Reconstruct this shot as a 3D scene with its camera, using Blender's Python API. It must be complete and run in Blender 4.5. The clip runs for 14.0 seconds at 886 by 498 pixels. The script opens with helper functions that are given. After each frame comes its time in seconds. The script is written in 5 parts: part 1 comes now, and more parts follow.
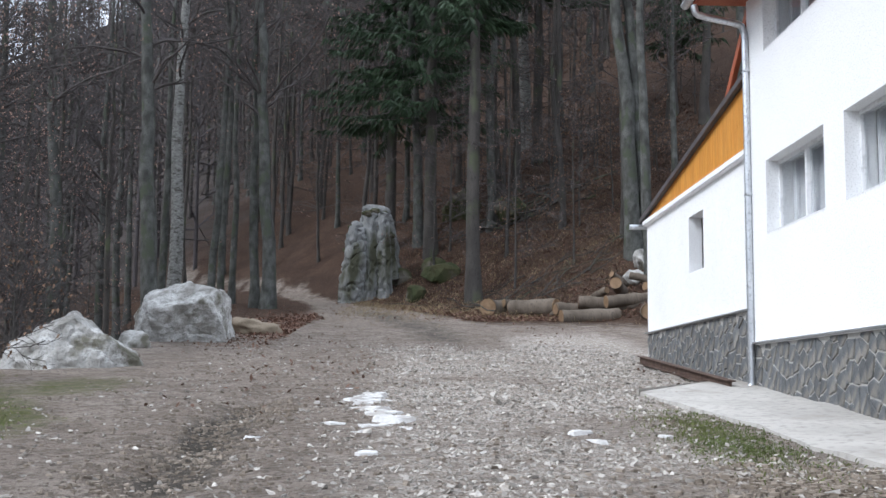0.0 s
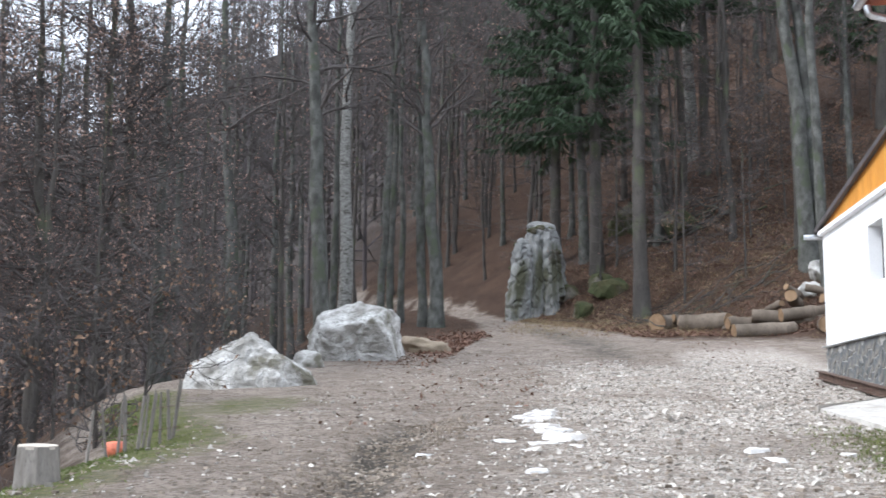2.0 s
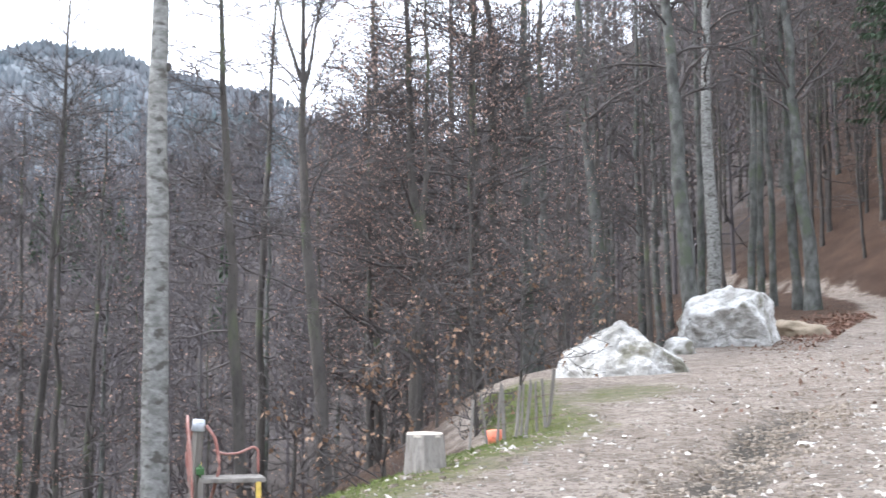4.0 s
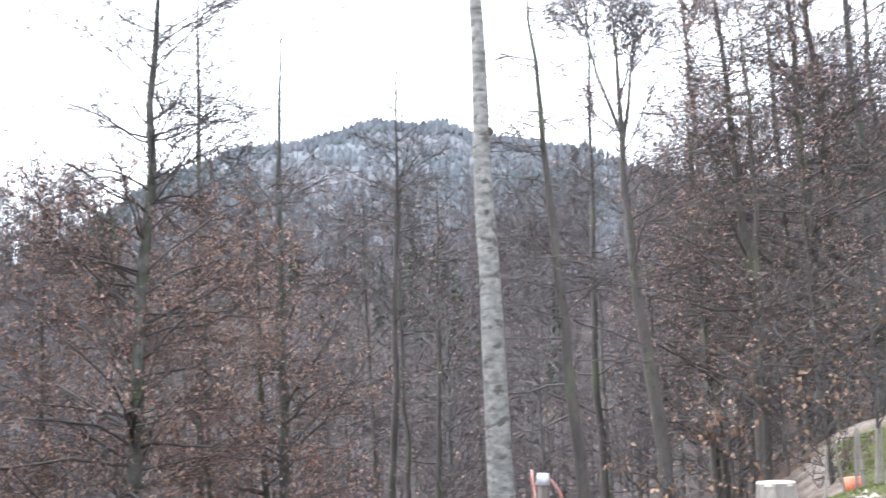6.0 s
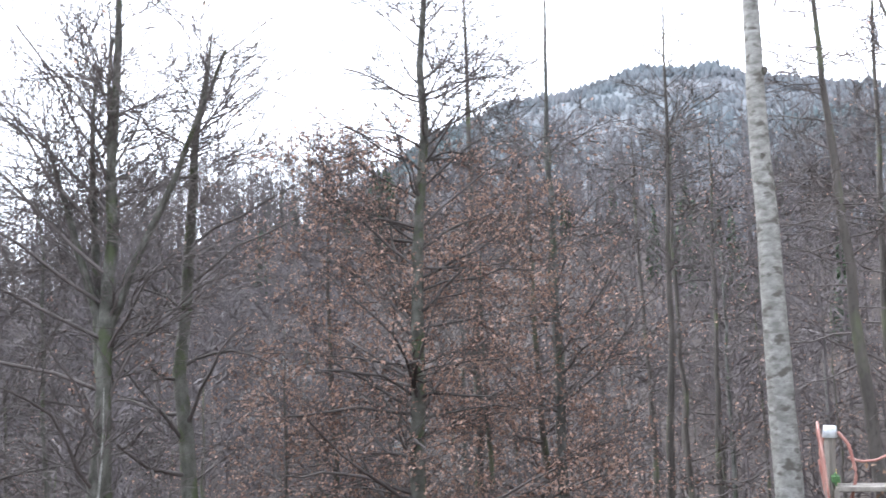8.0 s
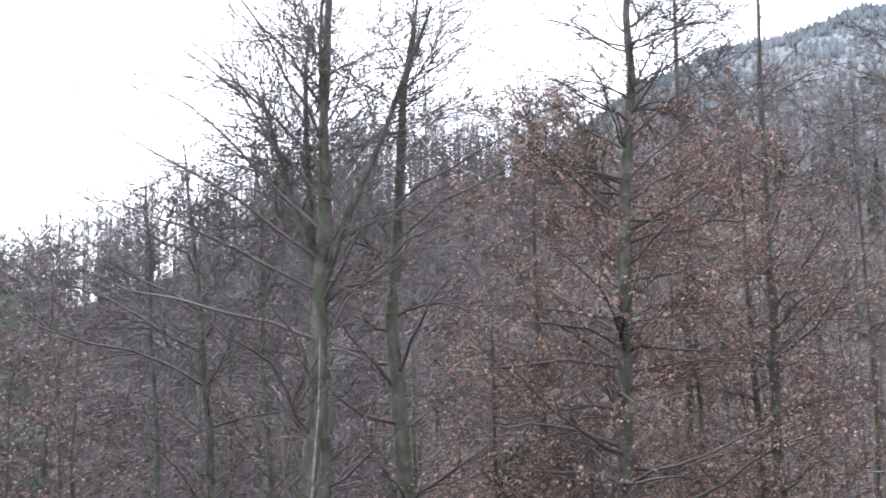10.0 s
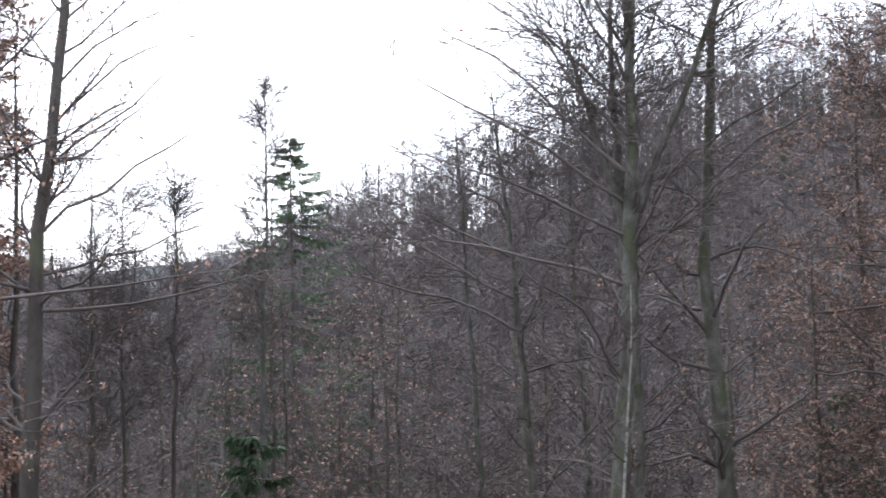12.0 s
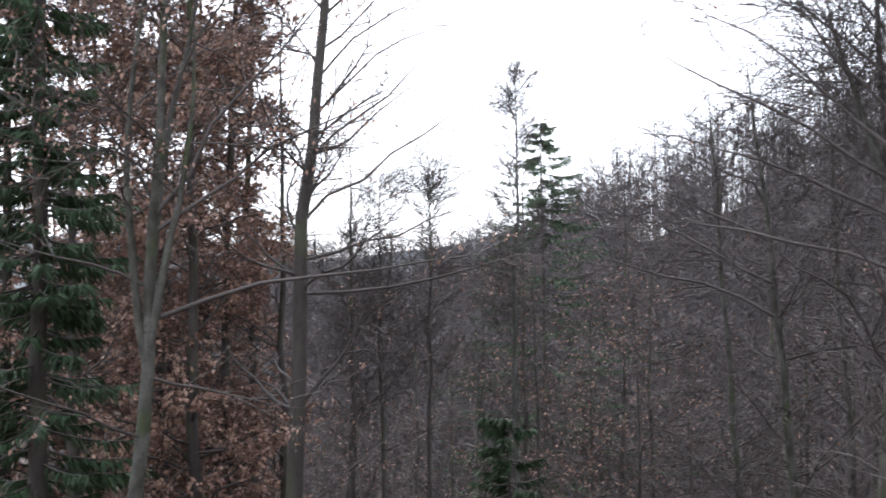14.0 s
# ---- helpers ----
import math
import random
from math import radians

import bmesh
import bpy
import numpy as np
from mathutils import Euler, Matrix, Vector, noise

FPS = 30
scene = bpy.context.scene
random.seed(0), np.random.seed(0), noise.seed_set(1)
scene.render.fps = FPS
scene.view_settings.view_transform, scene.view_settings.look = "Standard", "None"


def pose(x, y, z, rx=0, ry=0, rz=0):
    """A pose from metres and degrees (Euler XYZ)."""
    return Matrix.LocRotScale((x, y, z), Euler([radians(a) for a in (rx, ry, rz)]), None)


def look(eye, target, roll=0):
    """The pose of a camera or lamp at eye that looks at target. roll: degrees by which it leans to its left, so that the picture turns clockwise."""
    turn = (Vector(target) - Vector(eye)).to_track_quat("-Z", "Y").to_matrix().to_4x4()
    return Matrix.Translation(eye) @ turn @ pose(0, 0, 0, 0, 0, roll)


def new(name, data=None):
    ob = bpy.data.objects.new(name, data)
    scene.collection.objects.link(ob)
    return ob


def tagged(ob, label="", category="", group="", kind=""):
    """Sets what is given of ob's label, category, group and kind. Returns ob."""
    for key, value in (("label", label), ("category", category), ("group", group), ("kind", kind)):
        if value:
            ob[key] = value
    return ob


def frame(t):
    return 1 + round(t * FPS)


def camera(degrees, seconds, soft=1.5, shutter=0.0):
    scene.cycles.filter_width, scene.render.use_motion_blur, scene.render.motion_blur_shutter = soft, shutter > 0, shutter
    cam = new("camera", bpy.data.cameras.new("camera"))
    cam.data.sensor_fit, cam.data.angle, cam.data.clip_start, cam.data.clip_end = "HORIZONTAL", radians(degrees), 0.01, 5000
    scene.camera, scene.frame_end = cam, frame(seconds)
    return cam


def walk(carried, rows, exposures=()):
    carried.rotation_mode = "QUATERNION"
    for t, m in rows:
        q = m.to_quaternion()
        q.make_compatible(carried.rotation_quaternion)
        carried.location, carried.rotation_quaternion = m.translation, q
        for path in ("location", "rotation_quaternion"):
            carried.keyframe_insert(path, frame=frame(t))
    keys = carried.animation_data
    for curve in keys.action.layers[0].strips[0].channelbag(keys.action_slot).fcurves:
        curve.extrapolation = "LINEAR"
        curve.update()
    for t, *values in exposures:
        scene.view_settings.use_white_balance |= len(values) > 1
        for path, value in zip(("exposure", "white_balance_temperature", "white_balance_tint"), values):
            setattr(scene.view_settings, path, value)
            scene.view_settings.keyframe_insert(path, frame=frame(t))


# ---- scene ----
cam = camera(41.5, 14.0, soft=1.5, shutter=0.35)
EYE = (0.0, 0.0, 1.4)
PATH = [
    (0.0, -0.00, 6.80, -0.60), (0.5, 0.51, 7.00, -0.29), (1.0, 2.13, 7.51, -0.36), (1.5, 4.91, 7.74, -0.46),
    (2.0, 8.21, 7.58, -0.32), (2.5, 12.28, 7.69, -0.81), (3.0, 18.19, 7.63, -0.49), (3.5, 22.33, 7.28, -0.35),
    (3.7, 23.90, 7.05, -0.10), (5.8, 40.58, 9.93, 1.94), (6.0, 42.60, 9.83, 2.07), (6.5, 46.58, 9.12, 1.79),
    (7.0, 50.79, 8.38, 2.31), (7.5, 52.80, 8.16, 1.91), (8.0, 55.92, 7.88, 1.71), (8.2, 56.99, 7.69, 1.57),
    (10.3, 67.95, 5.59, 0.87), (10.5, 69.41, 5.46, 0.88), (11.0, 73.18, 4.71, 0.77), (11.5, 77.21, 3.99, 0.86),
    (12.0, 81.10, 3.43, 1.13), (12.5, 83.82, 3.35, 1.07), (13.0, 87.00, 2.98, 0.79), (13.5, 89.89, 3.19, 0.63),
    (14.0, 93.33, 2.85, 0.69),
]
walk(cam, [(t, pose(*EYE, 90 + p, r, y)) for t, y, p, r in PATH],
     exposures=[(0.0, 1.0, 6150, 10), (1.5, 1.3, 6250, 10), (2.5, 1.75, 6250, 10), (3.7, 2.08, 6250, 11), (5.8, 2.4, 6350, 12), (8.2, 2.38, 6350, 12), (10.5, 2.3, 6400, 12), (12.0, 1.85, 6450, 13), (14.0, 1.5, 6500, 13)])

# ---- light: a white overcast sky ----
world = bpy.data.worlds.new("overcast")
scene.world = world
world.use_nodes = True
wn = world.node_tree
bg = wn.nodes["Background"]
sky = wn.nodes.new("ShaderNodeTexSky")
sky.sky_type, sky.sun_disc = "NISHITA", False
sky.sun_elevation, sky.sun_rotation = radians(42), radians(247)
cloud = wn.nodes.new("ShaderNodeMixRGB")
cloud.inputs[0].default_value = 0.85
cloud.inputs[2].default_value = (7.5, 8.0, 8.7, 1)
wn.links.new(sky.outputs[0], cloud.inputs[1])
wn.links.new(cloud.outputs[0], bg.inputs[0])
bg.inputs[1].default_value = 0.12
sun = new("sun", bpy.data.lights.new("sun", "SUN"))
sun.data.energy, sun.data.angle, sun.data.color = 1.1, radians(25), (1.0, 0.97, 0.93)
sun.matrix_world = look((0, 0, 60), (62, 26, 0))

# ---- materials ----


def mat(name, c1, c2, scale=6.0, rough=0.85, bump=0.3, stretch=(1, 1, 1), c3=None, fine=8.0, metal=0.0, vary=0.0, spec=0.3, spots=None):
    m = bpy.data.materials.new(name)
    m.use_nodes = True
    nt = m.node_tree
    b = nt.nodes["Principled BSDF"]
    b.inputs["Roughness"].default_value, b.inputs["Metallic"].default_value = rough, metal
    b.inputs["Specular IOR Level"].default_value = spec
    tc = nt.nodes.new("ShaderNodeTexCoord")
    mp = nt.nodes.new("ShaderNodeMapping")
    mp.inputs["Scale"].default_value = stretch
    nt.links.new(tc.outputs["Object"], mp.inputs[0])

    def tex(sc, detail):
        n = nt.nodes.new("ShaderNodeTexNoise")
        n.inputs["Scale"].default_value, n.inputs["Detail"].default_value = sc, detail
        nt.links.new(mp.outputs[0], n.inputs["Vector"])
        return n

    def mix(fac, a, c, lo=0.35, hi=0.65):
        r = nt.nodes.new("ShaderNodeMapRange")
        r.inputs[1].default_value, r.inputs[2].default_value = lo, hi
        nt.links.new(fac, r.inputs[0])
        x = nt.nodes.new("ShaderNodeMixRGB")
        nt.links.new(r.outputs[0], x.inputs[0])
        for i, v in ((1, a), (2, c)):
            if isinstance(v, tuple):
                x.inputs[i].default_value = (*v, 1)
            else:
                nt.links.new(v, x.inputs[i])
        return x.outputs[0]

    big, small = tex(scale, 4), tex(scale * fine, 5)
    col = mix(big.outputs[0], c1, c2)
    dark = tuple(v * 0.62 for v in c1)
    col = mix(small.outputs[0], col, dark, 0.5, 0.8)
    if c3:
        third = tex(scale * 0.6, 6)
        col = mix(third.outputs[0], col, c3, 0.54, 0.64)
    if vary:
        oi = nt.nodes.new("ShaderNodeObjectInfo")
        geo = nt.nodes.new("ShaderNodeNewGeometry")
        add = nt.nodes.new("ShaderNodeMath")
        nt.links.new(oi.outputs["Random"], add.inputs[0])
        nt.links.new(geo.outputs["Random Per Island"], add.inputs[1])
        mr = nt.nodes.new("ShaderNodeMapRange")
        mr.inputs[2].default_value = 2.0
        mr.inputs[3].default_value, mr.inputs[4].default_value = 1 - vary, 1 + vary
        nt.links.new(add.outputs[0], mr.inputs[0])
        hs = nt.nodes.new("ShaderNodeHueSaturation")
        nt.links.new(mr.outputs[0], hs.inputs["Value"])
        nt.links.new(col, hs.inputs["Color"])
        col = hs.outputs[0]
    nt.links.new(col, b.inputs["Base Color"])
    if bump:
        bp = nt.nodes.new("ShaderNodeBump")
        bp.inputs["Strength"].default_value, bp.inputs["Distance"].default_value = bump, 0.02
        nt.links.new(small.outputs[0], bp.inputs["Height"])
        nt.links.new(bp.outputs[0], b.inputs["Normal"])
    return m


M_bark = mat("bark_grey", (0.043, 0.043, 0.039), (0.118, 0.121, 0.112), 3.6, stretch=(1, 1, 0.6), c3=(0.06, 0.07, 0.048), bump=0.7)
M_pale = mat("bark_pale", (0.15, 0.148, 0.137), (0.29, 0.29, 0.276), 7.0, stretch=(1, 1, 1.9), c3=(0.085, 0.08, 0.07), bump=0.9)
M_mossbark = mat("bark_mossy", (0.048, 0.047, 0.04), (0.115, 0.116, 0.102), 5.5, stretch=(1, 1, 0.7), c3=(0.055, 0.066, 0.036), bump=0.9)
M_dark = mat("bark_dark", (0.05, 0.045, 0.041), (0.085, 0.076, 0.069), 2.2, stretch=(1, 1, 0.4), c3=(0.08, 0.09, 0.055), bump=0.7)
M_twig = mat("twig_bark", (0.062, 0.054, 0.052), (0.102, 0.09, 0.087), 0.8, bump=0, vary=0.3)
# twig bark made paler and more purple: distant mist put into the colour
M_farwood = mat("hazed_twig_bark", (0.075, 0.067, 0.069), (0.115, 0.101, 0.104), 0.1, bump=0, vary=0.3)
M_leaf = mat("dry_leaf", (0.265, 0.158, 0.12), (0.37, 0.245, 0.195), 0.9, 0.7, 0, vary=0.4)
M_litter = mat("fallen_leaf", (0.135, 0.072, 0.05), (0.215, 0.125, 0.09), 0.9, 0.7, 0, vary=0.5)
M_leafpale = mat("pale_dry_leaf", (0.165, 0.10, 0.062), (0.235, 0.15, 0.10), 1.5, 0.7, 0, vary=0.4)
M_needle = mat("spruce_needles", (0.022, 0.045, 0.02), (0.04, 0.076, 0.033), 0.7, 0.6, 0, vary=0.4)
M_ivy = mat("ivy_leaf", (0.025, 0.045, 0.018), (0.04, 0.06, 0.025), 1.0, 0.5, 0, vary=0.4)
M_plaster = mat("white_plaster", (0.87, 0.88, 0.89), (0.84, 0.85, 0.865), 0.8, 0.8, 0.08, fine=60)
M_fieldstone = mat("field_stone", (0.10, 0.108, 0.115), (0.17, 0.173, 0.175), 5, 0.7, 0.6, c3=(0.23, 0.215, 0.19), vary=0.35)
M_mortar = mat("mortar", (0.40, 0.39, 0.37), (0.48, 0.47, 0.45), 5, 0.9, 0.4)
M_concrete = mat("concrete", (0.40, 0.38, 0.355), (0.49, 0.47, 0.44), 1.2, 0.9, 0.5, c3=(0.30, 0.275, 0.245))
M_zinc = mat("zinc", (0.55, 0.57, 0.6), (0.66, 0.68, 0.7), 3, 0.38, 0.05, metal=0.9)
M_pine = mat("varnished_pine", (0.62, 0.26, 0.045), (0.72, 0.34, 0.075), 2, 0.4, 0.15, stretch=(6, 6, 0.6), vary=0.12)
M_redwood = mat("red_stained_wood", (0.30, 0.075, 0.035), (0.38, 0.11, 0.05), 3, 0.5, 0.2)
M_roof = mat("roof_sheet", (0.07, 0.065, 0.065), (0.11, 0.10, 0.10), 3, 0.5, 0.2)
M_pvc = mat("white_pvc", (0.8, 0.81, 0.82), (0.77, 0.78, 0.8), 2, 0.35, 0)
M_curtain = mat("net_curtain", (0.45, 0.46, 0.48), (0.36, 0.37, 0.4), 4, 0.9, 0.1)
M_room = mat("room_wall", (0.25, 0.24, 0.22), (0.3, 0.28, 0.26), 1, 0.9, 0)
M_lime = mat("limestone", (0.25, 0.24, 0.22), (0.58, 0.575, 0.56), 1.9, 0.85, 1.0, c3=(0.13, 0.122, 0.095), fine=13)
M_outcrop = mat("mossy_limestone", (0.15, 0.153, 0.15), (0.36, 0.365, 0.365), 0.9, 0.9, 1.0, stretch=(1, 1, 0.35), c3=(0.075, 0.075, 0.05), fine=7)
M_moss = mat("moss_rock", (0.04, 0.05, 0.02), (0.075, 0.07, 0.035), 1.2, 0.95, 1.0, c3=(0.14, 0.125, 0.105))
M_log = mat("log_bark", (0.10, 0.08, 0.062), (0.17, 0.138, 0.11), 2, 0.9, 0.8, stretch=(1, 1, 0.3))
M_cut = mat("cut_wood", (0.19, 0.12, 0.068), (0.27, 0.18, 0.11), 5, 0.8, 0.3)
M_grey_wood = mat("weathered_wood", (0.14, 0.127, 0.115), (0.225, 0.207, 0.19), 5, 0.9, 0.6, stretch=(3, 3, 0.4), vary=0.25)
M_stumptop = mat("stump_top", (0.40, 0.35, 0.30), (0.50, 0.45, 0.39), 6, 0.8, 0.3)
M_rust = mat("rusty_steel", (0.085, 0.055, 0.045), (0.14, 0.095, 0.075), 4, 0.75, 0.3, metal=0.2)
M_red = mat("faded_red_paint", (0.24, 0.095, 0.08), (0.33, 0.19, 0.165), 6, 0.5, 0.1)
M_orange = mat("orange_plastic", (0.62, 0.16, 0.09), (0.66, 0.2, 0.12), 4, 0.45, 0)
M_yellow = mat("yellow_paint", (0.6, 0.42, 0.1), (0.66, 0.5, 0.18), 5, 0.5, 0.1)
M_green = mat("green_fabric", (0.05, 0.11, 0.045), (0.07, 0.14, 0.06), 12, 0.9, 0.3)
M_cap = mat("grey_plastic_cap", (0.36, 0.39, 0.43), (0.46, 0.48, 0.52), 5, 0.4, 0)
M_gravel = mat("gravel_stone", (0.41, 0.375, 0.335), (0.60, 0.565, 0.52), 3, 0.9, 0.3, vary=0.6)
M_flat = mat("white_limestone", (0.52, 0.51, 0.50), (0.68, 0.67, 0.66), 3.0, 0.85, 0.6, c3=(0.38, 0.36, 0.34))
M_clod = mat("soil_clod", (0.14, 0.115, 0.092), (0.235, 0.2, 0.165), 2, 0.95, 0.4, vary=0.6)
M_sand = mat("sand_heap", (0.21, 0.17, 0.125), (0.27, 0.22, 0.165), 3, 0.95, 0.5)
M_grass = mat("grass_blade", (0.08, 0.11, 0.03), (0.14, 0.155, 0.05), 0.7, 0.8, 0, vary=0.4)
M_straw = mat("dead_grass", (0.26, 0.20, 0.11), (0.36, 0.28, 0.17), 0.7, 0.8, 0, vary=0.4)
# woodland colour with the blue of distance haze painted in
M_mount = mat("hazed_wooded_slope", (0.105, 0.124, 0.138), (0.145, 0.146, 0.158), 0.012, 0.95, 0, c3=(0.078, 0.103, 0.11), fine=7)

M_glass = bpy.data.materials.new("window_glass")
M_glass.use_nodes = True
gb = M_glass.node_tree.nodes["Principled BSDF"]
gb.inputs["Base Color"].default_value = (0.9, 0.93, 0.95, 1)
gb.inputs["Transmission Weight"].default_value, gb.inputs["Roughness"].default_value, gb.inputs["IOR"].default_value = 1.0, 0.02, 1.3


def ground_material():
    """Dirt, gravel, leaf litter and grass, by the zones stored on the sheet, broken up by noise."""
    m = bpy.data.materials.new("ground_soil")
    m.use_nodes = True
    nt = m.node_tree
    b = nt.nodes["Principled BSDF"]
    b.inputs["Roughness"].default_value, b.inputs["Specular IOR Level"].default_value = 0.95, 0.15
    tc = nt.nodes.new("ShaderNodeTexCoord")

    def tex(sc, detail=5, rough=0.6):
        n = nt.nodes.new("ShaderNodeTexNoise")
        n.inputs["Scale"].default_value, n.inputs["Detail"].default_value, n.inputs["Roughness"].default_value = sc, detail, rough
        nt.links.new(tc.outputs["Object"], n.inputs["Vector"])
        return n.outputs[0]

    def ramp(v, lo, hi):
        r = nt.nodes.new("ShaderNodeMapRange")
        r.inputs[1].default_value, r.inputs[2].default_value = lo, hi
        nt.links.new(v, r.inputs[0])
        return r.outputs[0]

    def math_(op, a, c):
        n = nt.nodes.new("ShaderNodeMath")
        n.operation = op
        for i, v in ((0, a), (1, c)):
            if isinstance(v, (int, float)):
                n.inputs[i].default_value = v
            else:
                nt.links.new(v, n.inputs[i])
        return n.outputs[0]

    def mix(f, a, c):
        x = nt.nodes.new("ShaderNodeMixRGB")
        nt.links.new(f, x.inputs[0])
        for i, v in ((1, a), (2, c)):
            if isinstance(v, tuple):
                x.inputs[i].default_value = (*v, 1)
            else:
                nt.links.new(v, x.inputs[i])
        return x.outputs[0]

    def zone(name, sc=2.5, soft=0.22):
        a = nt.nodes.new("ShaderNodeAttribute")
        a.attribute_name = name
        v = math_("ADD", a.outputs["Fac"], math_("MULTIPLY", math_("SUBTRACT", tex(sc, 6, 0.7), 0.5), 1.1))
        return ramp(v, 0.5 - soft, 0.5 + soft)

    dirt = mix(ramp(tex(1.1), 0.35, 0.65), (0.235, 0.192, 0.16), (0.335, 0.285, 0.245))
    dirt = mix(ramp(tex(3.2, 7, 0.75), 0.48, 0.62), dirt, (0.165, 0.135, 0.112))
    dirt = mix(ramp(tex(14, 5, 0.7), 0.5, 0.62), dirt, (0.11, 0.09, 0.074))
    dirt = mix(ramp(tex(38, 3), 0.6, 0.7), dirt, (0.36, 0.335, 0.305))
    grav = mix(ramp(tex(9, 6, 0.75), 0.42, 0.6), (0.31, 0.26, 0.22), (0.60, 0.55, 0.50))
    grav = mix(ramp(tex(30, 4), 0.52, 0.66), grav, (0.10, 0.085, 0.072))
    leaf = mix(ramp(tex(0.7), 0.35, 0.65), (0.054, 0.034, 0.025), (0.085, 0.053, 0.038))
    leaf = mix(ramp(tex(16, 4, 0.7), 0.5, 0.68), leaf, (0.045, 0.032, 0.025))
    leaf = mix(ramp(tex(27, 3), 0.6, 0.7), leaf, (0.19, 0.125, 0.09))
    gras = mix(ramp(tex(12, 5), 0.4, 0.65), (0.075, 0.095, 0.03), (0.16, 0.15, 0.07))
    mud = (0.075, 0.066, 0.056)
    col = mix(zone("gravel"), dirt, grav)
    col = mix(zone("mud", 2.0), col, mud)
    col = mix(zone("litter", 1.6), col, leaf)
    scrub = mix(ramp(tex(0.35, 6, 0.7), 0.4, 0.62), (0.066, 0.056, 0.052), (0.10, 0.086, 0.08))
    col = mix(zone("scrub", 0.3), col, scrub)
    col = mix(zone("turf", 3.0), col, gras)
    nt.links.new(col, b.inputs["Base Color"])
    bp = nt.nodes.new("ShaderNodeBump")
    bp.inputs["Strength"].default_value, bp.inputs["Distance"].default_value = 1.0, 0.09
    nt.links.new(tex(12, 8, 0.75), bp.inputs["Height"])
    nt.links.new(bp.outputs[0], b.inputs["Normal"])
    return m


M_ground = ground_material()

# ---- mesh tools ----


def mesh_from(name, v, f, material, smooth=True):
    """A mesh from an array of corners and an array of three- or four-sided faces."""
    v, f = np.asarray(v, np.float32), np.asarray(f, np.int32)
    me = bpy.data.meshes.new(name)
    k = f.shape[1]
    me.vertices.add(len(v))
    me.vertices.foreach_set("co", v.ravel())
    me.loops.add(f.size)
    me.loops.foreach_set("vertex_index", f.ravel())
    me.polygons.add(len(f))
    me.polygons.foreach_set("loop_start", np.arange(0, f.size, k, dtype=np.int32))
    me.polygons.foreach_set("use_smooth", np.full(len(f), smooth))
    me.update(calc_edges=True)
    me.materials.append(material)
    return me


def part(name, data, parent, label=""):
    ob = new(name, data)
    ob.parent = parent
    return tagged(ob, label)


def bm_mesh(name, bm, material, smooth=False):
    me = bpy.data.meshes.new(name)
    bm.normal_update()
    bm.to_mesh(me)
    bm.free()
    me.materials.append(material)
    for p in me.polygons:
        p.use_smooth = smooth
    return me


def box_bm(sx, sy, sz, bevel=0.0, m=None):
    bm = bmesh.new()
    bmesh.ops.create_cube(bm, size=1, matrix=Matrix.Diagonal((sx, sy, sz, 1)))
    if bevel:
        bmesh.ops.bevel(bm, geom=bm.edges[:], offset=bevel, segments=2, affect="EDGES")
    if m is not None:
        bm.transform(m)
    return bm


def block(name, size, at, material, parent=None, bevel=0.01, label="", rot=(0, 0, 0)):
    me = bm_mesh(name, box_bm(*size, bevel, pose(*at, *rot)), material)
    return part(name, me, parent, label)


